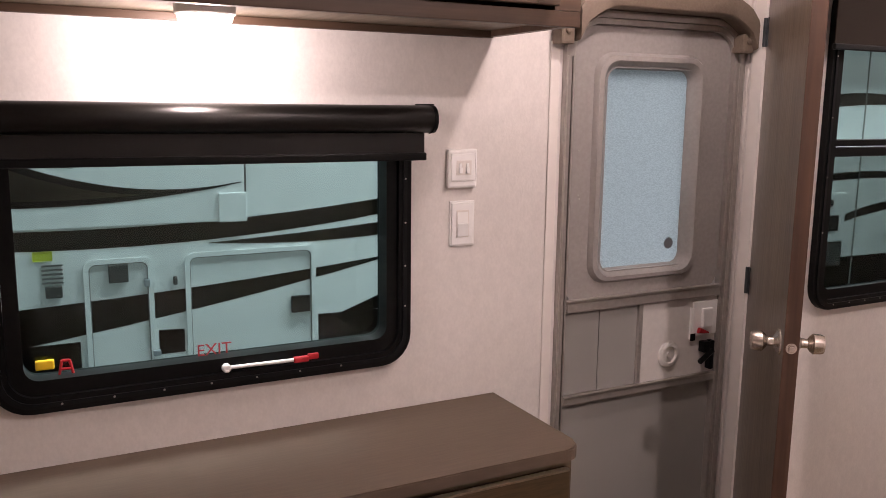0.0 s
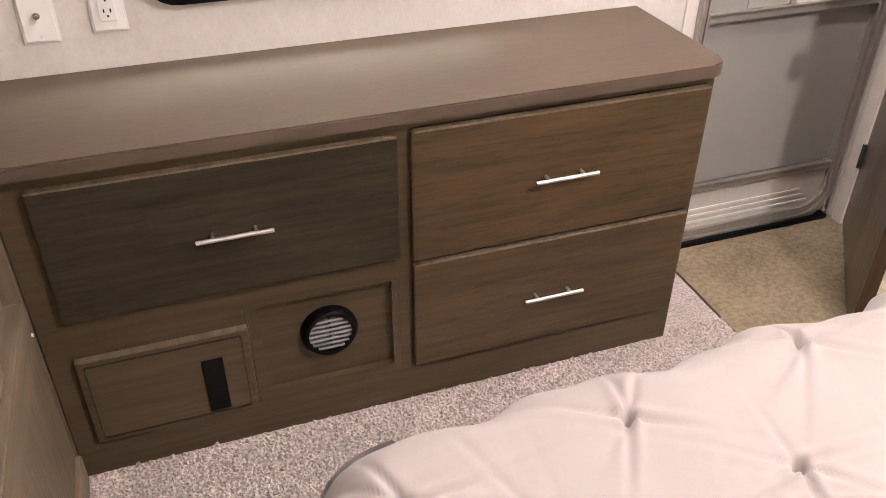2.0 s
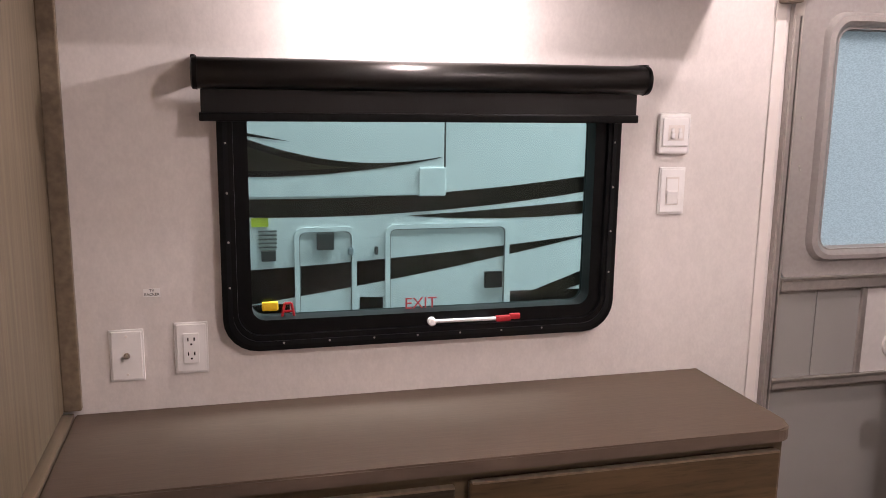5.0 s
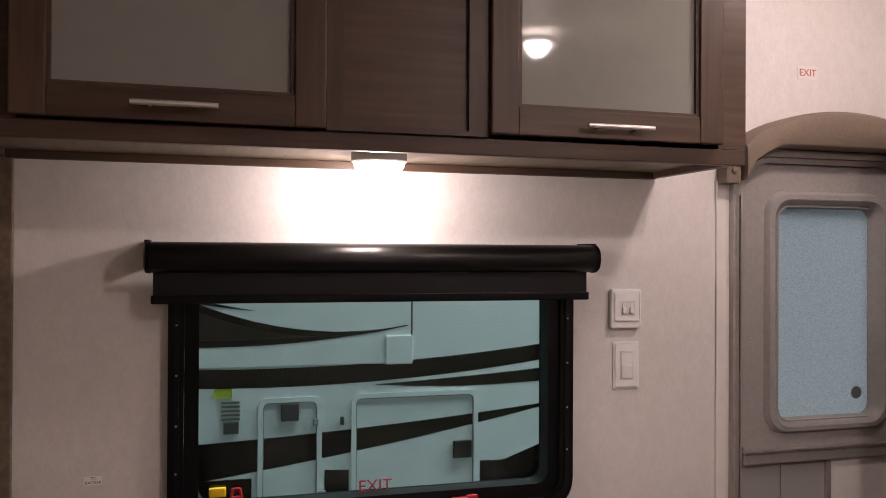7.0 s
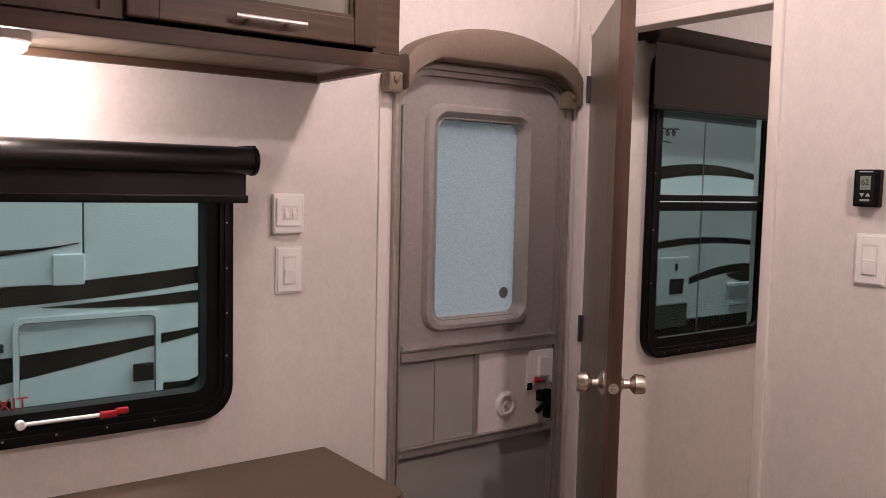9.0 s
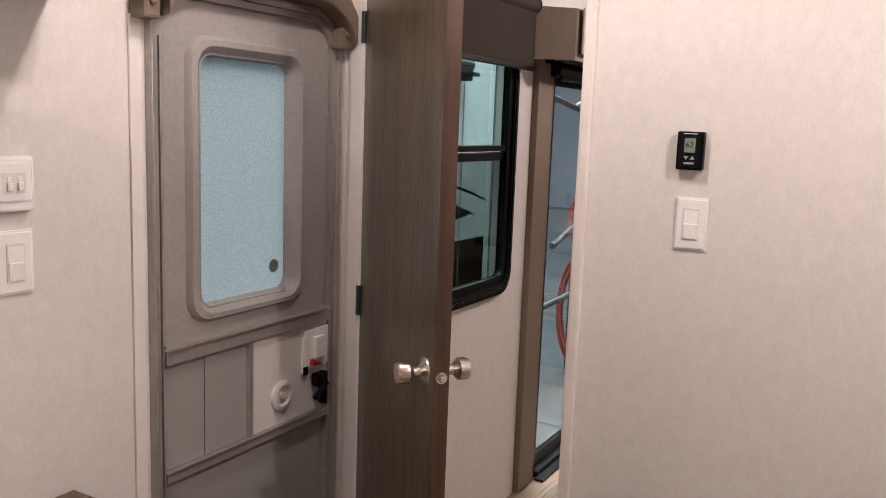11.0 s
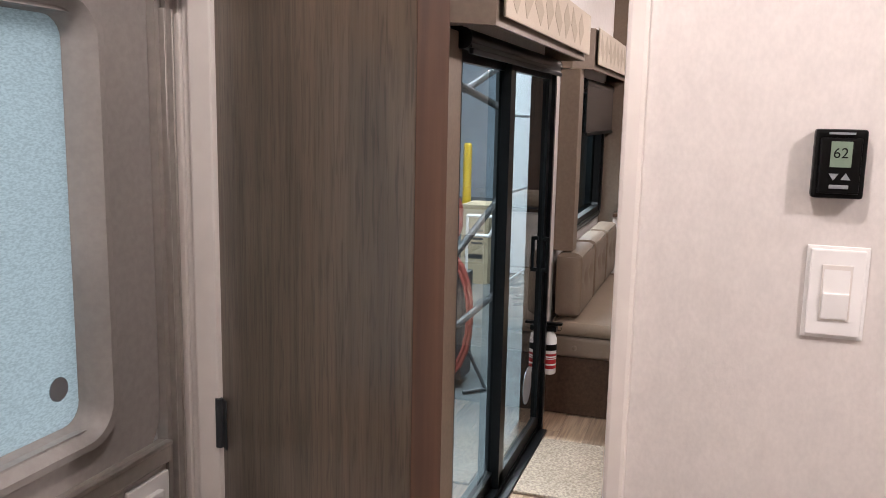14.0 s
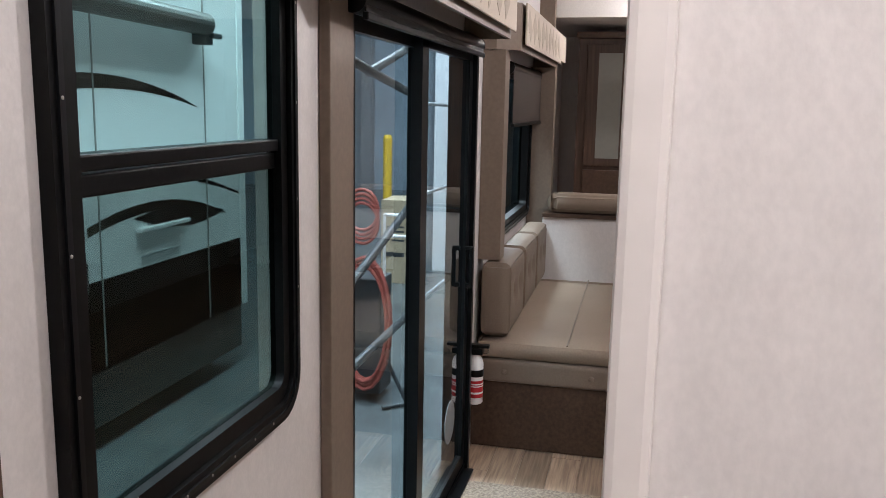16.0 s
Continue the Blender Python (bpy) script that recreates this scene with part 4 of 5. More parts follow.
    bmesh.ops.recalc_face_normals(arch, faces=arch.faces[:])
    head = thing("padded_header", (1.57, SIDE, 1.70), "padded tan vinyl arch above the entry door", "header")
    part("pad", arch, M_TANDARK, head, smooth=True)
    for x in (1.245, 1.872):
        foot = part("end_block", block((x - 0.03, SIDE - 0.045, 1.692), (x + 0.012, SIDE - 0.001, 1.745), 0.006), M_TANDARK, head)
        part("screw", lathe(bmesh.new(), (x - 0.009, SIDE - 0.0452, 1.725), (0, -1, 0), [(0, 0.009), (0.004, 0.008), (0.006, 0.003)], 14), M_TANDARK, foot)


entry_door()


def inner_door():
    """The bedroom door, hinged at the doorway and standing half open into the bedroom."""
    hinge, free = Vector((1.912, 1.793, 0)), Vector((1.544, 1.347, 0))
    along = free - hinge
    yaw = math.degrees(math.atan2(along.y, along.x))
    width, thick, z0, z1 = along.length + 0.014, 0.034, 0.015, 1.908
    m = pose(hinge.x, hinge.y, 0, 0, 0, yaw)
    d = thing("bedroom_door", (hinge.x, hinge.y, z0), "dark wood-grain bedroom door with nickel knobs, standing half open", "door")
    def put(nm, bm, mat, lab="", parent=d, smooth=False):
        bmesh.ops.transform(bm, matrix=m, verts=bm.verts[:])
        return part(nm, bm, mat, parent, lab, smooth)
    # local x from hinge to free edge, y across the thickness
    put("leaf", block((0, -thick / 2, z0), (width - 0.0022, thick / 2, z1), 0.001), M_DOOR)
    put("edge_band", block((width - 0.002, -thick / 2, z0), (width, thick / 2, z1), 0.0005), M_EDGE, "reddish-brown edge band")
    for z in (0.25, 1.033, 1.75):
        put("hinge", box(rod(bmesh.new(), (0.0, -thick / 2 - 0.006, z - 0.04), (0.0, -thick / 2 - 0.006, z + 0.04), 0.006, 10), (0, -thick / 2 - 0.002, z - 0.04), (0.02, -thick / 2 - 0.0002, z + 0.04)), M_DARKSTEEL, "dark metal hinge")
    zk = 0.992
    xk = width - 0.055
    for s in (-1, 1):
        put("knob", lathe(bmesh.new(), (xk, s * thick / 2, zk), (0, s, 0), [(0.0003, 0.032), (0.004, 0.031), (0.008, 0.022), (0.014, 0.012), (0.028, 0.011), (0.032, 0.017), (0.040, 0.0245), (0.058, 0.0235), (0.064, 0.021), (0.065, 0.012)], 28), M_NICKEL, "brushed nickel door knob", smooth=True)
    put("latch", box(lathe(bmesh.new(), (width, 0, zk), (1, 0, 0), [(0.0002, 0.0125), (0.0012, 0.0125)], 24), (width, -0.006, zk - 0.007), (width + 0.010, 0.006, zk + 0.007), 0.002), M_NICKEL, "nickel latch bolt")


inner_door()


def bed():
    x0, x1, y0, y1, top = -0.01, 1.30, -1.15, 0.945, 0.60
    b = thing("bed", (0.6, -0.15, 0), "bed with a cream pinch-tufted comforter", "bed")
    part("base", block((x0 + 0.08, y0, 0.0), (x1 - 0.05, y1 - 0.10, 0.28), 0.01), M_WARD, b)
    part("mattress", block((x0 + 0.05, y0, 0.281), (x1 - 0.03, y1 - 0.08, 0.54), 0.05), M_FABRIC, b)
    tufts = []
    for j in range(-1, 12):
        for i in range(-2, 6):
            tx, ty = 0.109 + 0.345 * i + 0.185 * (j % 2) - 0.012 * j, 0.742 + 0.05 * i - 0.155 * j
            if x0 + 0.04 < tx < x1 and y0 < ty < y1 - 0.06:
                tufts.append((tx, ty))
    step = 0.0052
    nx, ny = int((x1 - x0) / step), int((y1 - y0) / step)
    gx, gy = np.meshgrid(np.linspace(x0, x1, nx), np.linspace(y0, y1, ny), indexing="ij")
    dx, dy = np.minimum(gx - x0, x1 - gx), y1 - gy
    r = 0.17
    e = np.where((dx > r) | (dy > r), np.minimum(dx, dy), r - np.hypot(r - dx, r - dy))
    f = np.clip(1 - np.maximum(e, -0.06) / 0.13, 0, None)
    gz = top - 0.10 * f ** 2.3
    crease = random.Random(8)
    for tx, ty in tufts:
        qx, qy = gx - tx, gy - ty
        d = np.hypot(qx, qy)
        gz -= 0.006 * np.exp(-d / 0.014)
        gz += 0.003 * np.exp(-((d - 0.11) / 0.06) ** 2)
        turn = crease.uniform(0, 360)
        for k in range(6):
            a = radians(turn + 60 * k + crease.uniform(-20, 20))
            along, across = qx * math.cos(a) + qy * math.sin(a), -qx * math.sin(a) + qy * math.cos(a) + crease.uniform(-0.15, 0.15) * d
            reach = crease.uniform(0.04, 0.11)
            line = np.where(along > 0, np.exp(-np.clip(along, 0, None) / reach), 0)
            gz -= 0.013 * line * np.exp(-(across / (0.0058 + 0.012 * d)) ** 2)
            gz += 0.006 * line * np.exp(-((across - 0.013) / 0.008) ** 2)
    wob = np.zeros_like(gx)
    for k in range(14):
        a, w = crease.uniform(0, 6.28), crease.uniform(7, 26)
        wob += np.sin(gx * w * math.cos(a) + gy * w * math.sin(a) + crease.uniform(0, 6)) / w
    gz += 0.007 * wob
    gy += np.where(dy < 0.15, (0.15 - dy) / 0.15, 0) * (0.016 * np.sin(gx * 17 + 0.8) + 0.008 * np.sin(gx * 41) + 0.045 * (gx - 0.5))
    verts = np.stack([gx, gy, gz], -1).reshape(-1, 3).tolist()
    idx = np.arange(nx * ny).reshape(nx, ny)
    faces = np.stack([idx[:-1, :-1], idx[1:, :-1], idx[1:, 1:], idx[:-1, 1:]], -1).reshape(-1, 4).tolist()
    mesh = bpy.data.meshes.new("comforter")
    mesh.from_pydata(verts, [], faces)
    mesh.materials.append(M_COVER)
    for p in mesh.polygons:
        p.use_smooth = True
    cover = tagged(new("comforter", mesh), "cream pinch-pleated comforter spread over the bed", "comforter")
    # hanging rim of the comforter
    bm = bmesh.new()
    ring_pts = []
    for i in range(140):
        f = i / 139
        if f < 0.45:
            x, y = x0 + 0.0, y0 + (f / 0.45) * (y1 - y0 - 0.16)
        elif f < 0.55:
            a = radians(180 - 90 * (f - 0.45) / 0.10)
            x, y = x0 + 0.16 + 0.16 * math.cos(a), y1 - 0.16 + 0.16 * math.sin(a)
        else:
            x = x0 + 0.16 + (f - 0.55) / 0.45 * (x1 - x0 - 0.16)
            y = y1 + 0.016 * math.sin(x * 17 + 0.8) + 0.008 * math.sin(x * 41) + 0.045 * (x - 0.5)
        ring_pts.append((x, y, i))
    prev = None
    for x, y, i in ring_pts:
        col = []
        for k in range(6):
            g = k / 5
            w = 0.006 * math.sin(i * 0.55) * g + 0.010 * noise.noise((x * 6, y * 6, g))
            cx, cy = x0 + 0.5, y0 + 1.0
            out = Vector((x - cx, y - cy, 0)).normalized()
            col.append(bm.verts.new((x + out.x * w, y + out.y * w, 0.50 - g * 0.34)))
        if prev:
            for k in range(5):
                bm.faces.new((prev[k], col[k], col[k + 1], prev[k + 1]))
        prev = col
    bmesh.ops.solidify(bm, geom=bm.faces[:], thickness=0.012)
    part("hanging_side", bm, M_COVER, cover, smooth=True)


bed()

# ---- living area ----
plain_window("window_2", W2, 0.085, "tall black-framed window with tinted glass and a meeting rail", rail=1.42, lower=M_DARKPANE, depth=0.004)
roller_shade((2.19, 2.99), 1.722, 1.955, M_BROWNSHADE, "brown roller shade drawn partly down over the tall window", 0.085)


def patio_door():
    x0, x1, z0, z1 = PATIO
    d = thing("patio_door", ((x0 + x1) / 2, SIDE, 0), "black aluminium sliding patio door with clear glass, closed", "door", kind="structure")
    bm = bmesh.new()
    box(bm, (x0, SIDE - 0.02, 0.003), (x0 + 0.03, SIDE + 0.07, z1)), box(bm, (x1 - 0.03, SIDE - 0.048, 0.003), (x1, SIDE + 0.07, z1))
    box(bm, (x0 + 0.03, SIDE - 0.034, z1 - 0.035), (x1 - 0.03, SIDE + 0.07, z1)), box(bm, (x0 + 0.03, SIDE - 0.034, 0.003), (x1 - 0.03, SIDE + 0.07, 0.03))
    part("door_frame", bm, M_BLACKMETAL, d)
    for nm, a, b, y in (("fixed_panel", x0 + 0.03, 3.99, 0.002), ("sliding_panel", 3.90, x1 - 0.03, -0.030)):
        bm = bmesh.new()
        s = 0.055
        box(bm, (a, SIDE + y, 0.031), (a + (0.012 if nm == "fixed_panel" else s + 0.02), SIDE + y + 0.028, z1 - 0.036)), box(bm, (b - s, SIDE + y, 0.031), (b, SIDE + y + 0.028, z1 - 0.036))
        box(bm, (a + 0.012, SIDE + y, 0.031), (b - s, SIDE + y + 0.028, 0.085)), box(bm, (a + 0.012, SIDE + y, z1 - 0.075), (b - s, SIDE + y + 0.028, z1 - 0.0365))
        p = part(nm, bm, M_BLACKMETAL, d)
        part("pane", block((a + 0.012, SIDE + y + 0.011, 0.08), (b - s + 0.002, SIDE + y + 0.016, z1 - 0.07)), M_CLEAR, p, "clear glass pane")
    bm = bmesh.new()
    box(bm, (4.60, SIDE - 0.062, 0.80), (4.622, SIDE - 0.046, 0.965), 0.005)
    for z in (0.80, 0.948):
        box(bm, (4.60, SIDE - 0.05, z), (4.622, SIDE - 0.0302, z + 0.018), 0.003)
    part("pull_handle", bm, M_BLACK, d, "black pull handle")
    part("round_decal", lathe(bmesh.new(), (4.43, SIDE - 0.0195, 0.30), (0, -1, 0), [(0, 0.085), (0.0006, 0.085)], 36), M_STEEL, d, "round grey decal")
    part("sill_track", block((x0, SIDE - 0.075, 0.002), (x1 - 0.031, SIDE - 0.0345, 0.012), 0.003), M_BLACKMETAL, d)


patio_door()
tagged(part("door_casing", block((3.130, SIDE - 0.028, 0.003), (3.283, SIDE - 0.001, 1.765), 0.004), M_BROWN), "taupe upright casing beside the patio door", "trim", kind="structure")


def valance(x0, x1, z0, z1, depth, label):
    """A boxed window valance: taupe box and a padded cream front with kite-shaped figures."""
    v = thing("valance", ((x0 + x1) / 2, SIDE, z0), label, "valance", "valances over the openings")
    yf = SIDE - depth
    bm = bmesh.new()
    plan = [(x0 + 0.10, yf), (x1, yf), (x1, SIDE - 0.001), (x0, SIDE - 0.001), (x0, SIDE - 0.06)]
    low, high = [bm.verts.new((x, y, z0)) for x, y in plan], [bm.verts.new((x, y, z1)) for x, y in plan]
    n = len(plan)
    bm.faces.new(high)
    for i in range(n):
        if i != 2:
            bm.faces.new((low[i], low[(i + 1) % n], high[(i + 1) % n], high[i]))
    bmesh.ops.recalc_face_normals(bm, faces=bm.faces[:])
    bmesh.ops.solidify(bm, geom=bm.faces[:], thickness=0.012)
    part("valance_box", bm, M_BROWN, v)
    pad = part("padded_front", block((x0 + 0.125, yf - 0.022, z0 + 0.025), (x1 - 0.01, yf - 0.0125, z1 + 0.004), 0.005), M_FABRIC, v, "cream fabric front with taupe triangles")
    count = int((x1 - x0 - 0.20) / 0.165)
    for i in range(count):
        x = x0 + 0.17 + i * 0.165
        h = (z1 - z0 - 0.05)
        zc = (z0 + z1) / 2 + 0.014
        bm = slab(bmesh.new(), [(x + 0.01, zc + 0.48 * h), (x + 0.125, zc - 0.10 * h), (x + 0.075, zc - 0.46 * h), (x - 0.02, zc - 0.02 * h)], yf - 0.0232, yf - 0.0222) if i % 2 == 0 else slab(bmesh.new(), [(x - 0.015, zc + 0.12 * h), (x + 0.05, zc + 0.48 * h), (x + 0.125, zc), (x + 0.04, zc - 0.46 * h)], yf - 0.0232, yf - 0.0222)
        part("triangle", bm, M_FABRICTRI, pad)
    return v


valance(3.00, 4.64, 1.765, 1.955, 0.18, "cream and taupe triangle-patterned boxed valance over the patio door")
roller_shade((3.25, 4.70), 1.705, 1.745, M_SHADE, "black roller shade fully rolled up over the patio door", 0.07)
valance(5.02, 6.72, 1.755, 1.955, 0.15, "cream and taupe triangle-patterned boxed valance over the bench window")
plain_window("window_3", W3, 0.05, "black-framed bench window with dark glass", panes=M_BLACKPANE)
tagged(part("window_side_panel", block((5.03, SIDE - 0.100, 0.838), (5.15, SIDE - 0.001, 1.754), 0.004), M_BROWN), "taupe upright panel beside the bench window", "trim", kind="structure")
tagged(part("window_side_panel", block((6.62, SIDE - 0.15, 0.75), (6.72, SIDE - 0.001, 1.754), 0.004), M_BROWN), "dark taupe upright panel beside the bench window", "trim", kind="structure")
roller_shade((5.5, 6.62), 1.42, 1.70, M_BROWNSHADE, "brown roller shade half drawn over the bench window", 0.07)


def extinguisher():
    e = thing("fire_extinguisher", (4.77, SIDE - 0.045, 0.265), "small white fire extinguisher with a red label on a wall bracket", "fire extinguisher")
    c = (4.77, SIDE - 0.052, 0.265)
    part("bottle", lathe(bmesh.new(), c, (0, 0, 1), [(0, 0.029), (0.006, 0.034), (0.175, 0.034), (0.195, 0.028), (0.208, 0.016), (0.216, 0.013)], 28), M_WHITE, e, smooth=True)
    part("label", lathe(bmesh.new(), (c[0], c[1], 0.295), (0, 0, 1), [(0, 0.0342), (0.0, 0.0346), (0.075, 0.0346), (0.075, 0.0342)], 28), M_RED, e, "red and white label")
    for z, h in ((0.352, 0.006), (0.343, 0.004), (0.312, 0.008)):
        part("print_bar", lathe(bmesh.new(), (c[0], c[1], z), (0, 0, 1), [(0, 0.0345), (0, 0.0349), (h, 0.0349), (h, 0.0345)], 28), M_WHITE, e)
    part("strap", lathe(bmesh.new(), (c[0], c[1], 0.387), (0, 0, 1), [(0, 0.0342), (0, 0.0355), (0.03, 0.0355), (0.03, 0.0342)], 28), M_BLACK, e)
    part("bracket", block((4.75, SIDE - 0.012, 0.275), (4.79, SIDE - 0.001, 0.475), 0.002), M_BLACK, e)
    part("valve_head", box(block((4.745, SIDE - 0.085, 0.481), (4.795, SIDE - 0.02, 0.505), 0.004), (4.755, SIDE - 0.11, 0.51), (4.785, SIDE - 0.015, 0.523), 0.003), M_BLACK, e)
    bm = bmesh.new()
    for i in range(16):
        a, b = radians(22.5 * i), radians(22.5 * (i + 1))
        rod(bm, (4.76, SIDE - 0.095 + 0.014 * math.cos(a), 0.50 + 0.014 * math.sin(a)), (4.76, SIDE - 0.095 + 0.014 * math.cos(b), 0.50 + 0.014 * math.sin(b)), 0.0022, 6)
    part("pull_ring", bm, M_NICKEL, e)


extinguisher()


def cushion(lo, hi, soft, lumps=()):
    """A stuffed cushion with rounded edges, sunk at its buttons."""
    bm = block(lo, hi)
    bmesh.ops.subdivide_edges(bm, edges=bm.edges[:], cuts=14, use_grid_fill=True)
    lo, hi = Vector(lo), Vector(hi)
    mid, half = (lo + hi) / 2, (hi - lo) / 2
    for v in bm.verts:
        q = v.co - mid
        near = sorted([abs(half[i]) - abs(q[i]) for i in range(3)])
        e = max(0.0, 1 - near[1] / soft) if near[0] < 1e-4 else 0
        for i in range(3):
            if abs(half[i]) - abs(q[i]) < 1e-4:
                v.co[i] -= math.copysign(soft * 0.5 * e * e, q[i])
        for bx, by, bz, r in lumps:
            d = (v.co - Vector((bx, by, bz))).length
            if d < 3 * r:
                v.co.y += 0.03 * math.exp(-(d / r) ** 2)
    return bm


def bench():
    b = thing("dinette_bench", (5.6, 1.55, 0), "tan upholstered dinette bench on a dark wooden base", "bench")
    part("base", block((4.945, 0.95, 0.002), (6.44, SIDE - 0.003, 0.308), 0.003), M_CAB, b, "dark wooden base")
    part("front_band", cushion((4.925, 0.95, 0.309), (4.965, SIDE - 0.02, 0.415), 0.02), M_TANDARK, b, "taupe padded band", smooth=True)
    part("deck", block((4.966, 0.95, 0.309), (6.44, SIDE - 0.003, 0.41)), M_TANDARK, b)
    part("seat_cushion", cushion((4.93, 0.95, 0.414), (6.42, SIDE - 0.01, 0.492), 0.04), M_TAN, b, "tan seat cushion", smooth=True)
    for i in range(3):
        x = 4.985 + 0.49 * i
        part("back_cushion", cushion((x, SIDE - 0.16, 0.494), (x + 0.48, SIDE - 0.02, 0.835), 0.05, [(x + 0.16, SIDE - 0.16, 0.69, 0.035), (x + 0.33, SIDE - 0.16, 0.69, 0.035)]), M_TANDARK, b, "tan tufted back cushion", smooth=True)
    part("seat_piping", rod(bmesh.new(), (4.95, 1.46, 0.4935), (6.40, 1.46, 0.4935), 0.004, 8), M_TANDARK, b, "stitched seam of the seat")
    for y in (1.35, 1.73):
        part("button", lathe(bmesh.new(), (4.926, y, 0.362), (-1, 0, 0), [(0, 0.014), (0.005, 0.012), (0.008, 0.005)], 14), M_TANDARK, b)


bench()


def half_wall():
    h = tagged(part("half_wall", block((6.45, 0.6, 0.002), (6.53, SIDE - 0.125, 0.861)), M_WALL), "cream half-height wall behind the bench with a dark ledge", "wall", kind="structure")
    part("ledge", block((6.43, 0.6, 0.862), (6.60, SIDE - 0.125, 0.886), 0.003), M_CAB, h, "dark wooden ledge")
    tagged(part("bolster", cushion((6.44, 0.75, 0.8865), (6.60, 1.735, 1.008), 0.07), M_TAN, smooth=True), "tan bolster cushion lying on the ledge", "cushion")


half_wall()


def tall_cabinet():
    c = thing("tall_cabinet", (7.65, 1.3, 0), "dark brown tall cabinet with a frosted-glass door", "cabinet")
    part("body", block((7.52, 0.9, 0.002), (8.0, 1.66, 1.995)), M_CABV, c)
    d = part("cabinet_door", block((7.498, 1.285, 1.11), (7.5195, 1.60, 1.955), 0.003), M_CABV, c)
    part("pane", block((7.494, 1.355, 1.163), (7.4975, 1.518, 1.895)), M_CABGLASS, d, "frosted glass pane")
    part("handle", rod(bmesh.new(), (7.48, 1.315, 1.36), (7.48, 1.315, 1.53), 0.005, 8), M_SILVER, d)
    part("cornice", block((7.49, 0.9, 1.997), (8.0, 1.68, 2.04), 0.01), M_CAB, c)
    part("drawer", block((7.5, 1.285, 0.90), (7.5195, 1.60, 1.08), 0.003), M_CAB, c)


tall_cabinet()
tagged(part("soffit", block((7.03, -1.2, 2.09), (8.599, SIDE - 0.001, CEIL - 0.001)), M_CEIL), "white lowered ceiling of the slide-out", "ceiling", kind="structure")
tagged(part("slide_trim", block((6.95, SIDE - 0.10, 0.0), (7.03, SIDE - 0.001, CEIL - 0.002), 0.004), M_BROWN), "dark taupe slide-out trim", "trim", kind="structure")
tagged(part("slide_fascia", block((6.722, SIDE - 0.17, 1.80), (7.03, SIDE - 0.101, 1.96), 0.004), M_FABRIC), "cream slide-out fascia panel", "trim", kind="structure")
tagged(part("crown_moulding", block((7.03, SIDE - 0.05, 1.93), (7.515, SIDE - 0.001, 1.985), 0.006), M_CAB), "dark brown crown moulding", "trim", kind="structure")


def table():
    t = thing("dinette_table", (5.9, 0.9, 0), "dinette table with a dark laminate top", "table")
    part("tabletop", block((5.45, 0.45, 0.655), (6.35, 1.235, 0.69), 0.006), M_TOP, t)
    part("leg", lathe(bmesh.new(), (5.9, 0.85, 0.002), (0, 0, 1), [(0, 0.10), (0.02, 0.09), (0.03, 0.03), (0.652, 0.03)], 20), M_NICKEL, t, smooth=True)


table()
tagged(part("rug", block((3.95, 0.3, 0.001), (4.55, 1.80, 0.014), 0.004), M_RUG), "tan woven rug before the patio door", "rug")
deck = tagged(part("floor_living", block((PART + 0.101, -1.2, -0.0115), (8.6, 1.88, -0.008)), M_PLANK), "brown wood-look plank floor", "floor", kind="structure")
w, length = 0.125, 0.9
mesh_bm = block((0.0008, 0.0008, -0.0078), (length - 0.0008, w - 0.0008, 0.0), 0.0012)
plank_mesh = bpy.data.meshes.new("plank")
mesh_bm.to_mesh(plank_mesh)
mesh_bm.free()
plank_mesh.materials.append(M_PLANK)
for j in range(9):
    for i in range(6):
        p = new("plank", plank_mesh)
        p.location = (1.99 + i * length + (j * 0.37) % length, 1.875 - (j + 1) * w, 0)
        p.parent = deck

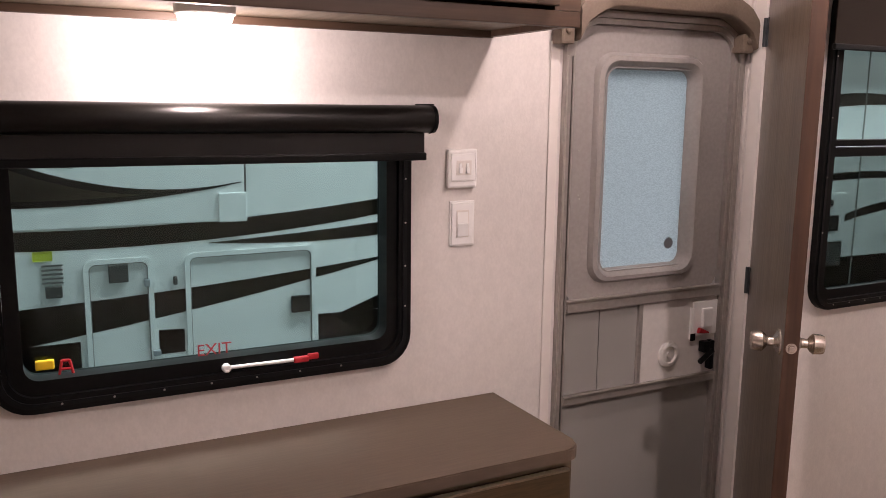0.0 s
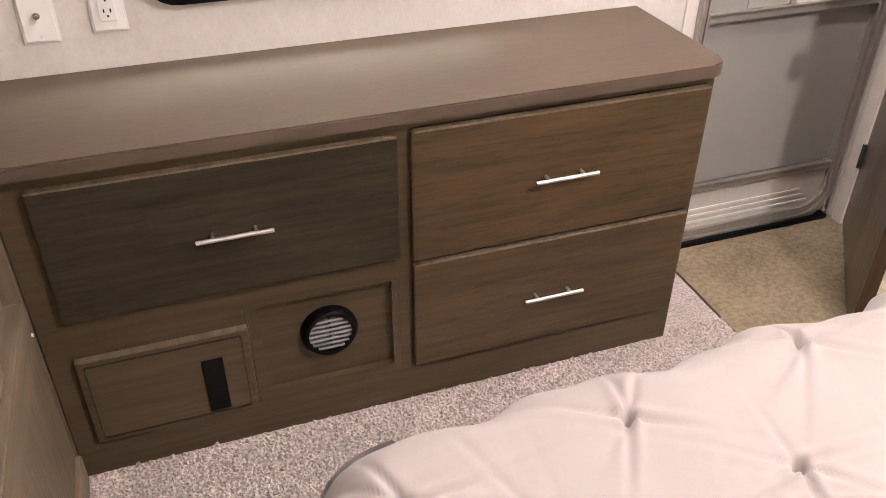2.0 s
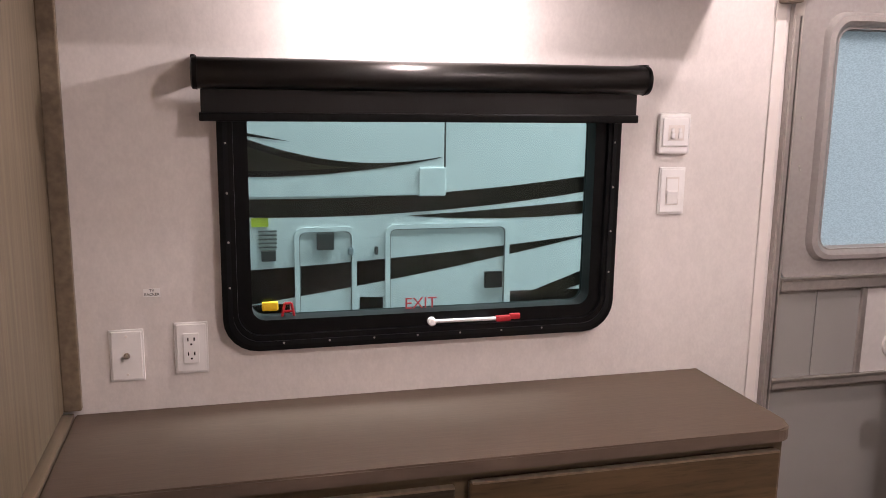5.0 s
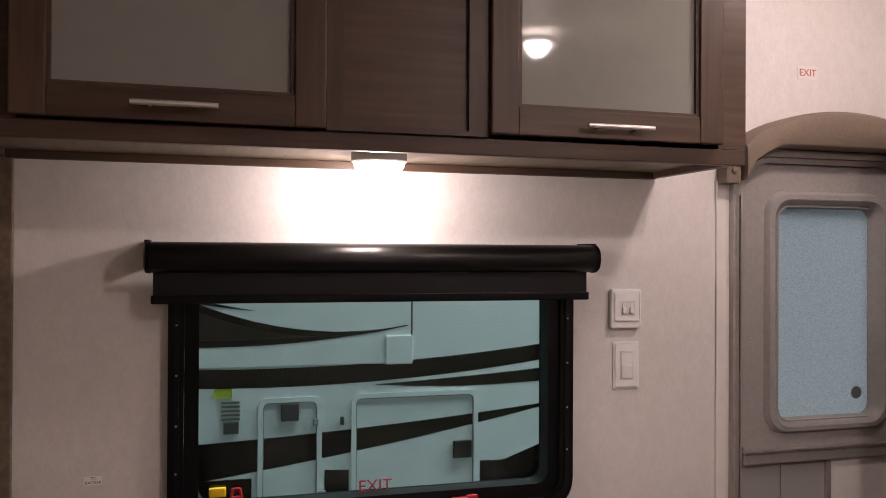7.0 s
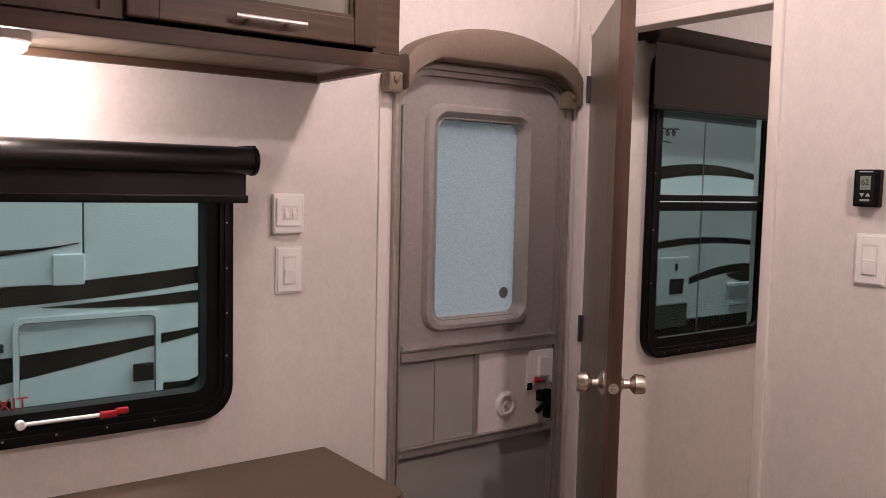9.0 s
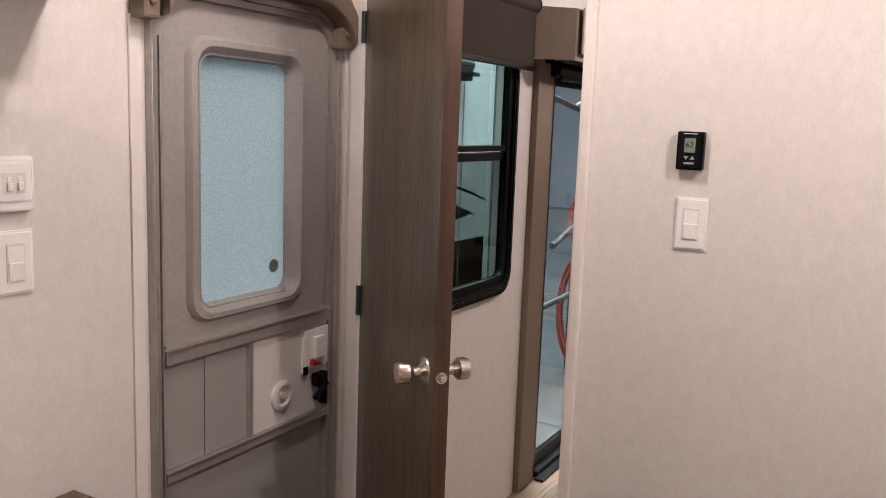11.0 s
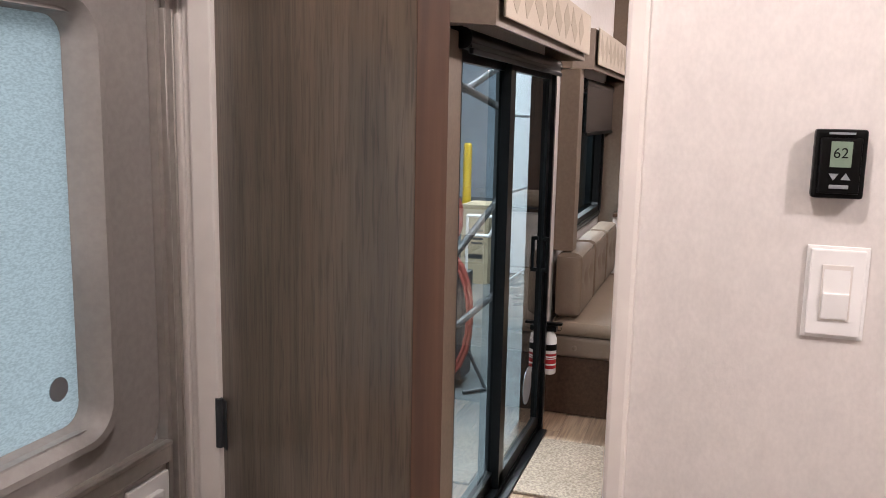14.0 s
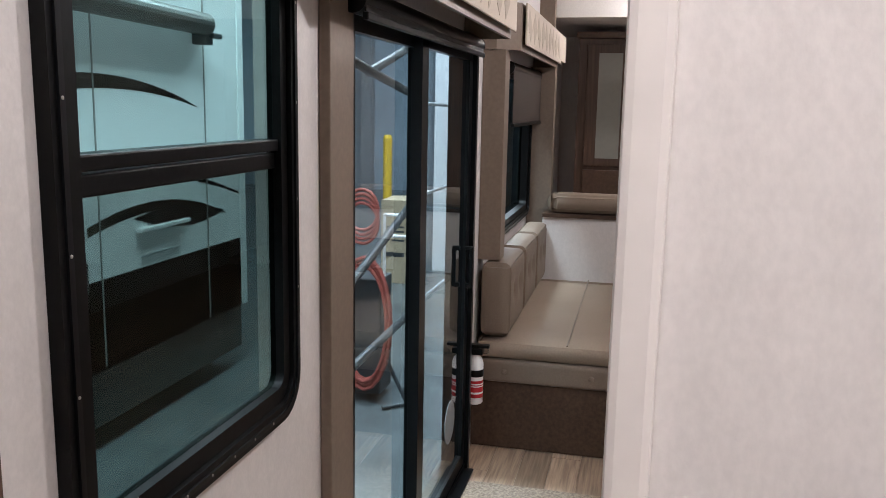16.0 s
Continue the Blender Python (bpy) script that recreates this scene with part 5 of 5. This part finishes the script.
# ---- the hall outside ----
def neighbour_trailer():
    """The white trailer parked alongside: body, slide-out, baggage doors, swooping vinyl stripes."""
    t = thing("travel_trailer", (2.0, RV + 1.2, GROUND), "white travel trailer with charcoal and olive stripes parked alongside", "trailer")
    body = part("body", block((-9.0, RV, -0.28), (8.2, RV + 2.4, 2.75), 0.05), M_RVWHITE, t)
    part("slide_out", block((-4.0, RV - 0.022, 0.905), (1.09, RV - 0.0005, 2.5), 0.006), M_RVWHITE, body)
    part("slide_seal", block((1.0905, RV - 0.018, 1.06), (1.10, RV - 0.0005, 2.5)), M_RVDARK, body)
    part("slide_flap", block((0.945, RV - 0.034, 0.90), (1.098, RV - 0.0225, 1.06), 0.006), M_RVWHITE, body)
    part("skirt", block((-9.0, RV + 0.05, GROUND + 0.18), (8.2, RV + 2.3, -0.279)), M_RVDARK, t, "charcoal underbelly")
    def stripe(nm, a, b, mat, proud=0.0012, base=RV, steps=18):
        """a, b: upper and lower edge as functions of 0..1 giving x, z."""
        bm = bmesh.new()
        up, lo = [bm.verts.new((a(i / steps)[0], base - proud, a(i / steps)[1])) for i in range(steps + 1)], [bm.verts.new((b(i / steps)[0], base - proud, b(i / steps)[1])) for i in range(steps + 1)]
        for i in range(steps):
            bm.faces.new((up[i], lo[i], lo[i + 1], up[i + 1]))
        bmesh.ops.solidify(bm, geom=bm.faces[:], thickness=-0.0006)
        part(nm, bm, mat, body)
    def arc(p, q, bow):
        return lambda f: (p[0] + (q[0] - p[0]) * f, p[1] + (q[1] - p[1]) * f + bow * 4 * f * (1 - f))
    slide = RV - 0.022
    stripe("stripe", arc((-0.45, 1.45), (1.07, 1.118), -0.152), arc((-0.45, 1.42), (1.07, 1.115), -0.172), M_RVDARK, 0.0026, slide)
    stripe("stripe", arc((-0.45, 1.42), (1.07, 1.115), -0.172), arc((-0.45, 1.07), (1.07, 1.114), -0.041), M_RVTAN, 0.0018, slide)
    stripe("stripe", arc((-0.45, 1.07), (1.07, 1.115), -0.041), arc((-0.45, 1.04), (1.07, 1.112), -0.053), M_RVDARK, 0.0026, slide)
    stripe("stripe", arc((-0.45, 1.37), (0.24, 1.206), -0.01), arc((-0.45, 1.32), (0.24, 1.204), -0.01), M_RVDARK, 0.0032, slide)
    stripe("stripe", arc((-1.2, 0.98), (2.6, 1.10), -0.14), arc((-1.2, 0.90), (2.6, 1.02), -0.161), M_RVSTRIPE)
    stripe("stripe", arc((0.895, 0.79), (2.6, 0.92), -0.015), arc((0.895, 0.788), (2.6, 0.86), -0.055), M_RVTAN, 0.002)
    stripe("stripe", arc((-1.2, 0.49), (1.99, 0.655), -0.045), arc((-1.2, 0.20), (1.99, 0.648), -0.055), M_RVSTRIPE, 0.0012)
    stripe("stripe", arc((-1.2, 0.31), (0.228, 0.316), 0), arc((-1.2, 0.0), (0.228, 0.0), 0), M_RVSTRIPE, 0.002)
    stripe("stripe", arc((0.615, 0.335), (0.748, 0.328), 0), arc((0.615, 0.20), (0.748, 0.20), 0), M_RVSTRIPE, 0.002)
    stripe("stripe", arc((1.505, 0.33), (4.5, 0.28), 0.0), arc((1.505, -0.27), (4.5, -0.27), 0), M_RVDARK)
    stripe("stripe", arc((1.64, 0.325), (2.7, 0.70), 0.0), arc((1.86, 0.325), (2.7, 0.64), -0.02), M_RVDARK, 0.002)
    # farther along, seen through the tall window
    stripe("stripe", arc((4.7, 1.42), (7.43, 1.47), 0.23), arc((4.7, 1.33), (7.43, 1.465), 0.18), M_RVSTRIPE)
    stripe("stripe", arc((4.7, 0.86), (8.16, 0.72), 0.25), arc((4.7, 0.80), (8.15, 0.71), 0.232), M_RVSTRIPE)
    stripe("stripe", arc((5.6, 0.56), (7.86, 0.588), 0.22), arc((5.6, 0.52), (7.86, 0.58), 0.175), M_RVTAN, 0.002)
    stripe("stripe", arc((6.54, 0.70), (7.81, 0.618), 0.06), arc((6.54, 0.695), (7.81, 0.612), -0.09), M_RVGREY, 0.0026)
    stripe("stripe", arc((4.5, 0.345), (8.2, 0.335), 0), arc((4.5, -0.27), (8.2, -0.27), 0), M_RVDARK, 0.001)
    for x in (6.15, 7.55):
        part("seam", block((x - 0.006, RV - 0.006, -0.25), (x + 0.006, RV - 0.0005, 2.7)), M_RVGREY, body)
    part("corner_trim", block((8.11, RV - 0.012, -0.27), (8.21, RV - 0.0005, 2.74), 0.004), M_RVWHITE, body)
    for x0, x1, z0, z1 in ((0.258, 0.598, 0.10, 0.738), (0.760, 1.490, 0.10, 0.742)):
        d = part("baggage_door", ring(bmesh.new(), outline(x0, z0, x1, z1, 0.05), outline(x0 + 0.026, z0 + 0.026, x1 - 0.026, z1 - 0.026, 0.035), RV - 0.014, RV - 0.0028), M_RVWHITE, body)
        part("gap", ring(bmesh.new(), outline(x0 + 0.0262, z0 + 0.0262, x1 - 0.0262, z1 - 0.0262, 0.035), outline(x0 + 0.031, z0 + 0.031, x1 - 0.031, z1 - 0.031, 0.03), RV - 0.008, RV - 0.003), M_RVGREY, d)
    def bit(nm, x, z, w, h, mat, lab="", out=0.03):
        part(nm, block((x - w / 2, RV - out, z - h / 2), (x + w / 2, RV - 0.003, z + h / 2), 0.006), mat, body, lab)
    bit("vent", 0.426, 0.660, 0.095, 0.094, M_RVDARK, "square dark vent")
    bit("latch", 1.395, 0.406, 0.106, 0.096, M_BLACK, "black paddle latch")
    bit("latch", 0.120, 0.590, 0.078, 0.06, M_RVDARK)
    bit("lock", 0.565, 0.60, 0.03, 0.04, M_STEEL), bit("handle", 0.708, 0.60, 0.02, 0.045, M_RVDARK), bit("lock", 0.60, 0.215, 0.04, 0.03, M_STEEL)
    bit("sticker", 0.078, 0.772, 0.09, 0.048, M_LIME, "lime warning sticker", 0.005)
    for i in range(5):
        bit("print_bar", 0.118, 0.722 - i * 0.022, 0.10, 0.010, M_RVGREY, "", 0.0045)
    part("service_port", block((5.60, RV - 0.03, 0.48), (5.99, RV - 0.003, 0.885), 0.015), M_RVWHITE, body, "white service port")
    bit("port_door", 5.82, 0.635, 0.18, 0.13, M_BLACK, "", 0.036), bit("port_hole", 5.81, 0.80, 0.04, 0.06, M_BLACK, "", 0.036)
    bit("grey_hatch", 5.78, 0.38, 0.42, 0.2, M_RVDARK, "", 0.02)
    # emblem as plain strokes
    bm = bmesh.new()
    def pen(i):
        f = i / 47
        loop = 0.055 if f < 0.2 else 0.030
        return (5.22 + 0.56 * f + 0.035 * math.sin(i * 0.95), RV - 0.004, 1.91 + loop * math.cos(i * 0.95) + 0.02 * f)
    for i in range(47):
        rod(bm, pen(i), pen(i + 1), 0.006 + 0.003 * math.sin(i * 0.95) ** 2, 6)
    for i in range(10):
        rod(bm, (5.20 + i * 0.05, RV - 0.004, 1.845 + 0.012 * math.sin(i * 0.35)), (5.25 + i * 0.05, RV - 0.004, 1.845 + 0.012 * math.sin(i * 0.35 + 0.35)), 0.006, 6)
    part("emblem", bm, M_RVDARK, body, "dark script emblem")
    for i in range(5):
        bit("emblem_bar", 5.27 + i * 0.075, 1.725, 0.045, 0.05, M_RVGREY, "", 0.0045)
    rod_bm = rod(bmesh.new(), (5.0, RV - 0.10, 2.12), (7.42, RV - 0.10, 2.09), 0.085, 18)
    part("awning_roll", rod_bm, M_RVDARK, body, "rolled charcoal awning")
    part("awning_arm", box(block((7.38, RV - 0.12, 1.94), (7.50, RV - 0.003, 2.1), 0.01), (7.44, RV - 0.16, 1.99), (7.58, RV - 0.10, 2.03), 0.01), M_DARKSTEEL, body)
    bit("grab_bar", 6.88, 0.61, 0.66, 0.03, M_RVWHITE, "", 0.05)
    bit("hatch_ring", 6.85, 0.42, 0.5, 0.012, M_STEEL, "", 0.02)
    for x in (-3.2, -2.4):
        part("wheel", lathe(bmesh.new(), (x, RV + 0.03, GROUND + 0.34), (0, 1, 0), [(0, 0.2), (0.02, 0.32), (0.05, 0.34), (0.2, 0.34), (0.22, 0.3)], 28), M_BLACK, t)


neighbour_trailer()
tagged(part("trailer_belly", block((-1.36, -1.26, -0.5), (8.66, 1.93, -0.121)), M_RVDARK), "charcoal underbelly of this trailer", "underbelly", kind="structure")
tagged(part("hall_wall_east", block((24.0, -30, GROUND), (24.4, 30, 8.0)), M_HALL), "blue-grey hall wall", "wall", kind="structure")
tagged(part("hall_wall_north", block((-40, 14.0, GROUND), (24.0, 14.4, 8.0)), M_HALL), "blue-grey hall wall", "wall", kind="structure")
tagged(part("hall_ceiling", block((-40, -30, 8.0), (24.4, 30, 8.3)), M_DARKSTEEL), "dark hall roof", "ceiling", kind="structure")
# assumed glowing strips, added out of view under the roof
for x in (9.6, 14.0, 18.5):
    tube = tagged(part("tube_light", block((x - 0.08, 2.6, 5.4), (x + 0.08, 4.8, 5.46), 0.02), M_TUBE), "long glowing tube light under the hall roof, assumed and out of view", "lamp", "hall tube lights")
    for y in (2.8, 4.6):
        part("hanger", rod(bmesh.new(), (x, y, 5.46), (x, y, 8.0), 0.01, 6), M_STEEL, tube)
for y in (3.0, 4.7, 6.2, 8.4):
    tagged(part("steel_column", box(box(block((23.4, y, GROUND), (23.42, y + 0.3, 8.0)), (23.42, y + 0.13, GROUND), (23.7, y + 0.17, 8.0)), (23.7, y, GROUND), (23.72, y + 0.3, 8.0)), M_STEEL), "grey steel column along the hall wall", "column", "hall columns")
# added panel; its white colour stands in for a bright strip in the glass
tagged(part("white_panel", block((13.0, 3.78, GROUND), (13.06, 4.06, 5.5), 0.01), material("bright_strip_white", (0.85, 0.87, 0.9), 0.5)), "tall narrow white panel added for a bright strip in the patio glass", "panel")
bol = thing("bollard", (14.0, 5.0, GROUND), "yellow painted steel bollard on the hall floor", "bollard")
part("post", lathe(bmesh.new(), (14.0, 5.05, GROUND), (0, 0, 1), [(0, 0.07), (1.85, 0.07), (1.9, 0.05)], 18), M_YELLOW, bol)
crate = thing("cardboard_box", (12.2, 4.55, GROUND), "large tan cardboard box standing on the hall floor", "box")
part("carton", block((12.0, 4.12, GROUND), (12.6, 4.52, GROUND + 1.12), 0.006), M_CARD, crate)
for i in range(4):
    part("print_bar", block((11.996, 4.20, GROUND + 0.75 - 0.06 * i), (11.9995, 4.44 - 0.07 * (i % 2), GROUND + 0.775 - 0.06 * i)), M_DARKSTEEL, crate)
part("print_bar", block((11.996, 4.2, GROUND + 0.36), (11.9995, 4.46, GROUND + 0.42)), M_DARKSTEEL, crate)


def hose_cart():
    """A wheeled stand with red hoses coiled on it."""
    cx, cy = 7.75, 3.26
    h = thing("hose_cart", (cx, cy, GROUND), "dark hose cart with red rubber hoses coiled on it", "cart")
    part("body", block((cx - 0.16, cy - 0.12, GROUND + 0.05), (cx + 0.16, cy + 0.14, GROUND + 1.0), 0.02), M_DARKSTEEL, h)
    for k in range(7):
        bm = bmesh.new()
        r = 0.30 + 0.022 * (k % 3)
        pts = [Vector((cx - 0.22 - 0.01 * k, cy - 0.02 + r * 0.62 * math.cos(radians(a)), GROUND + 0.66 + r * 1.55 * math.sin(radians(a)))) for a in range(0, 361, 18)]
        for a, b in zip(pts, pts[1:]):
            rod(bm, a, b, 0.014, 8)
        part("hose", bm, M_HOSE, h, smooth=True)
    for k in range(4):
        bm = bmesh.new()
        pts = [Vector((cx - 0.2, cy + 0.02 + 0.13 * math.cos(radians(a)), GROUND + 1.45 + 0.035 * k + 0.16 * math.sin(radians(a)))) for a in range(0, 361, 20)]
        for a, b in zip(pts, pts[1:]):
            rod(bm, a, b, 0.013, 8)
        part("hose", bm, M_HOSE, h, smooth=True)
    bm = bmesh.new()
    for a, b in (((cx, cy - 0.1, GROUND + 1.0), (cx, cy - 0.1, GROUND + 1.5)), ((cx, cy - 0.1, GROUND + 1.5), (cx, cy - 0.38, GROUND + 1.5)), ((cx, cy - 0.38, GROUND + 1.5), (cx, cy - 0.30, GROUND + 1.33)), ((cx, cy - 0.30, GROUND + 1.33), (cx, cy - 0.1, GROUND + 1.33))):
        rod(bm, a, b, 0.014, 10)
    part("push_bar", bm, M_WHITE, h, "white push bar")
    bm = rod(bmesh.new(), (cx - 0.1, cy - 0.15, GROUND + 0.35), (cx - 0.2, cy - 0.36, GROUND + 0.02), 0.016, 8)
    rod(bm, (cx - 0.2, cy - 0.36, GROUND + 0.02), (cx - 0.35, cy - 0.2, GROUND + 0.02), 0.016, 8)
    part("foot", bm, M_DARKSTEEL, h)


hose_cart()


def awning_strut():
    a = thing("awning_strut", (4.87, 2.14, GROUND), "dark folding support arms on a post outside the patio door", "strut")
    part("post", block((4.84, 2.115, GROUND), (4.90, 2.165, 2.3), 0.006), M_DARKSTEEL, a)
    for p, q in (((3.85, 2.10, 1.66), (4.87, 2.10, 1.53)), ((4.22, 2.13, 1.62), (4.87, 2.13, 1.77)), ((3.95, 2.10, 0.93), (4.87, 2.10, 1.16)), ((3.9, 2.12, 0.62), (4.87, 2.12, 0.64))):
        part("arm", rod(bmesh.new(), p, q, 0.016, 10), M_DARKSTEEL, a)
    for z in (1.52, 1.12, 0.64):
        part("cross_bar", rod(bmesh.new(), (4.87, 2.14, z), (5.9, 2.14, z - 0.01), 0.008, 8), M_STEEL, a)


awning_strut()
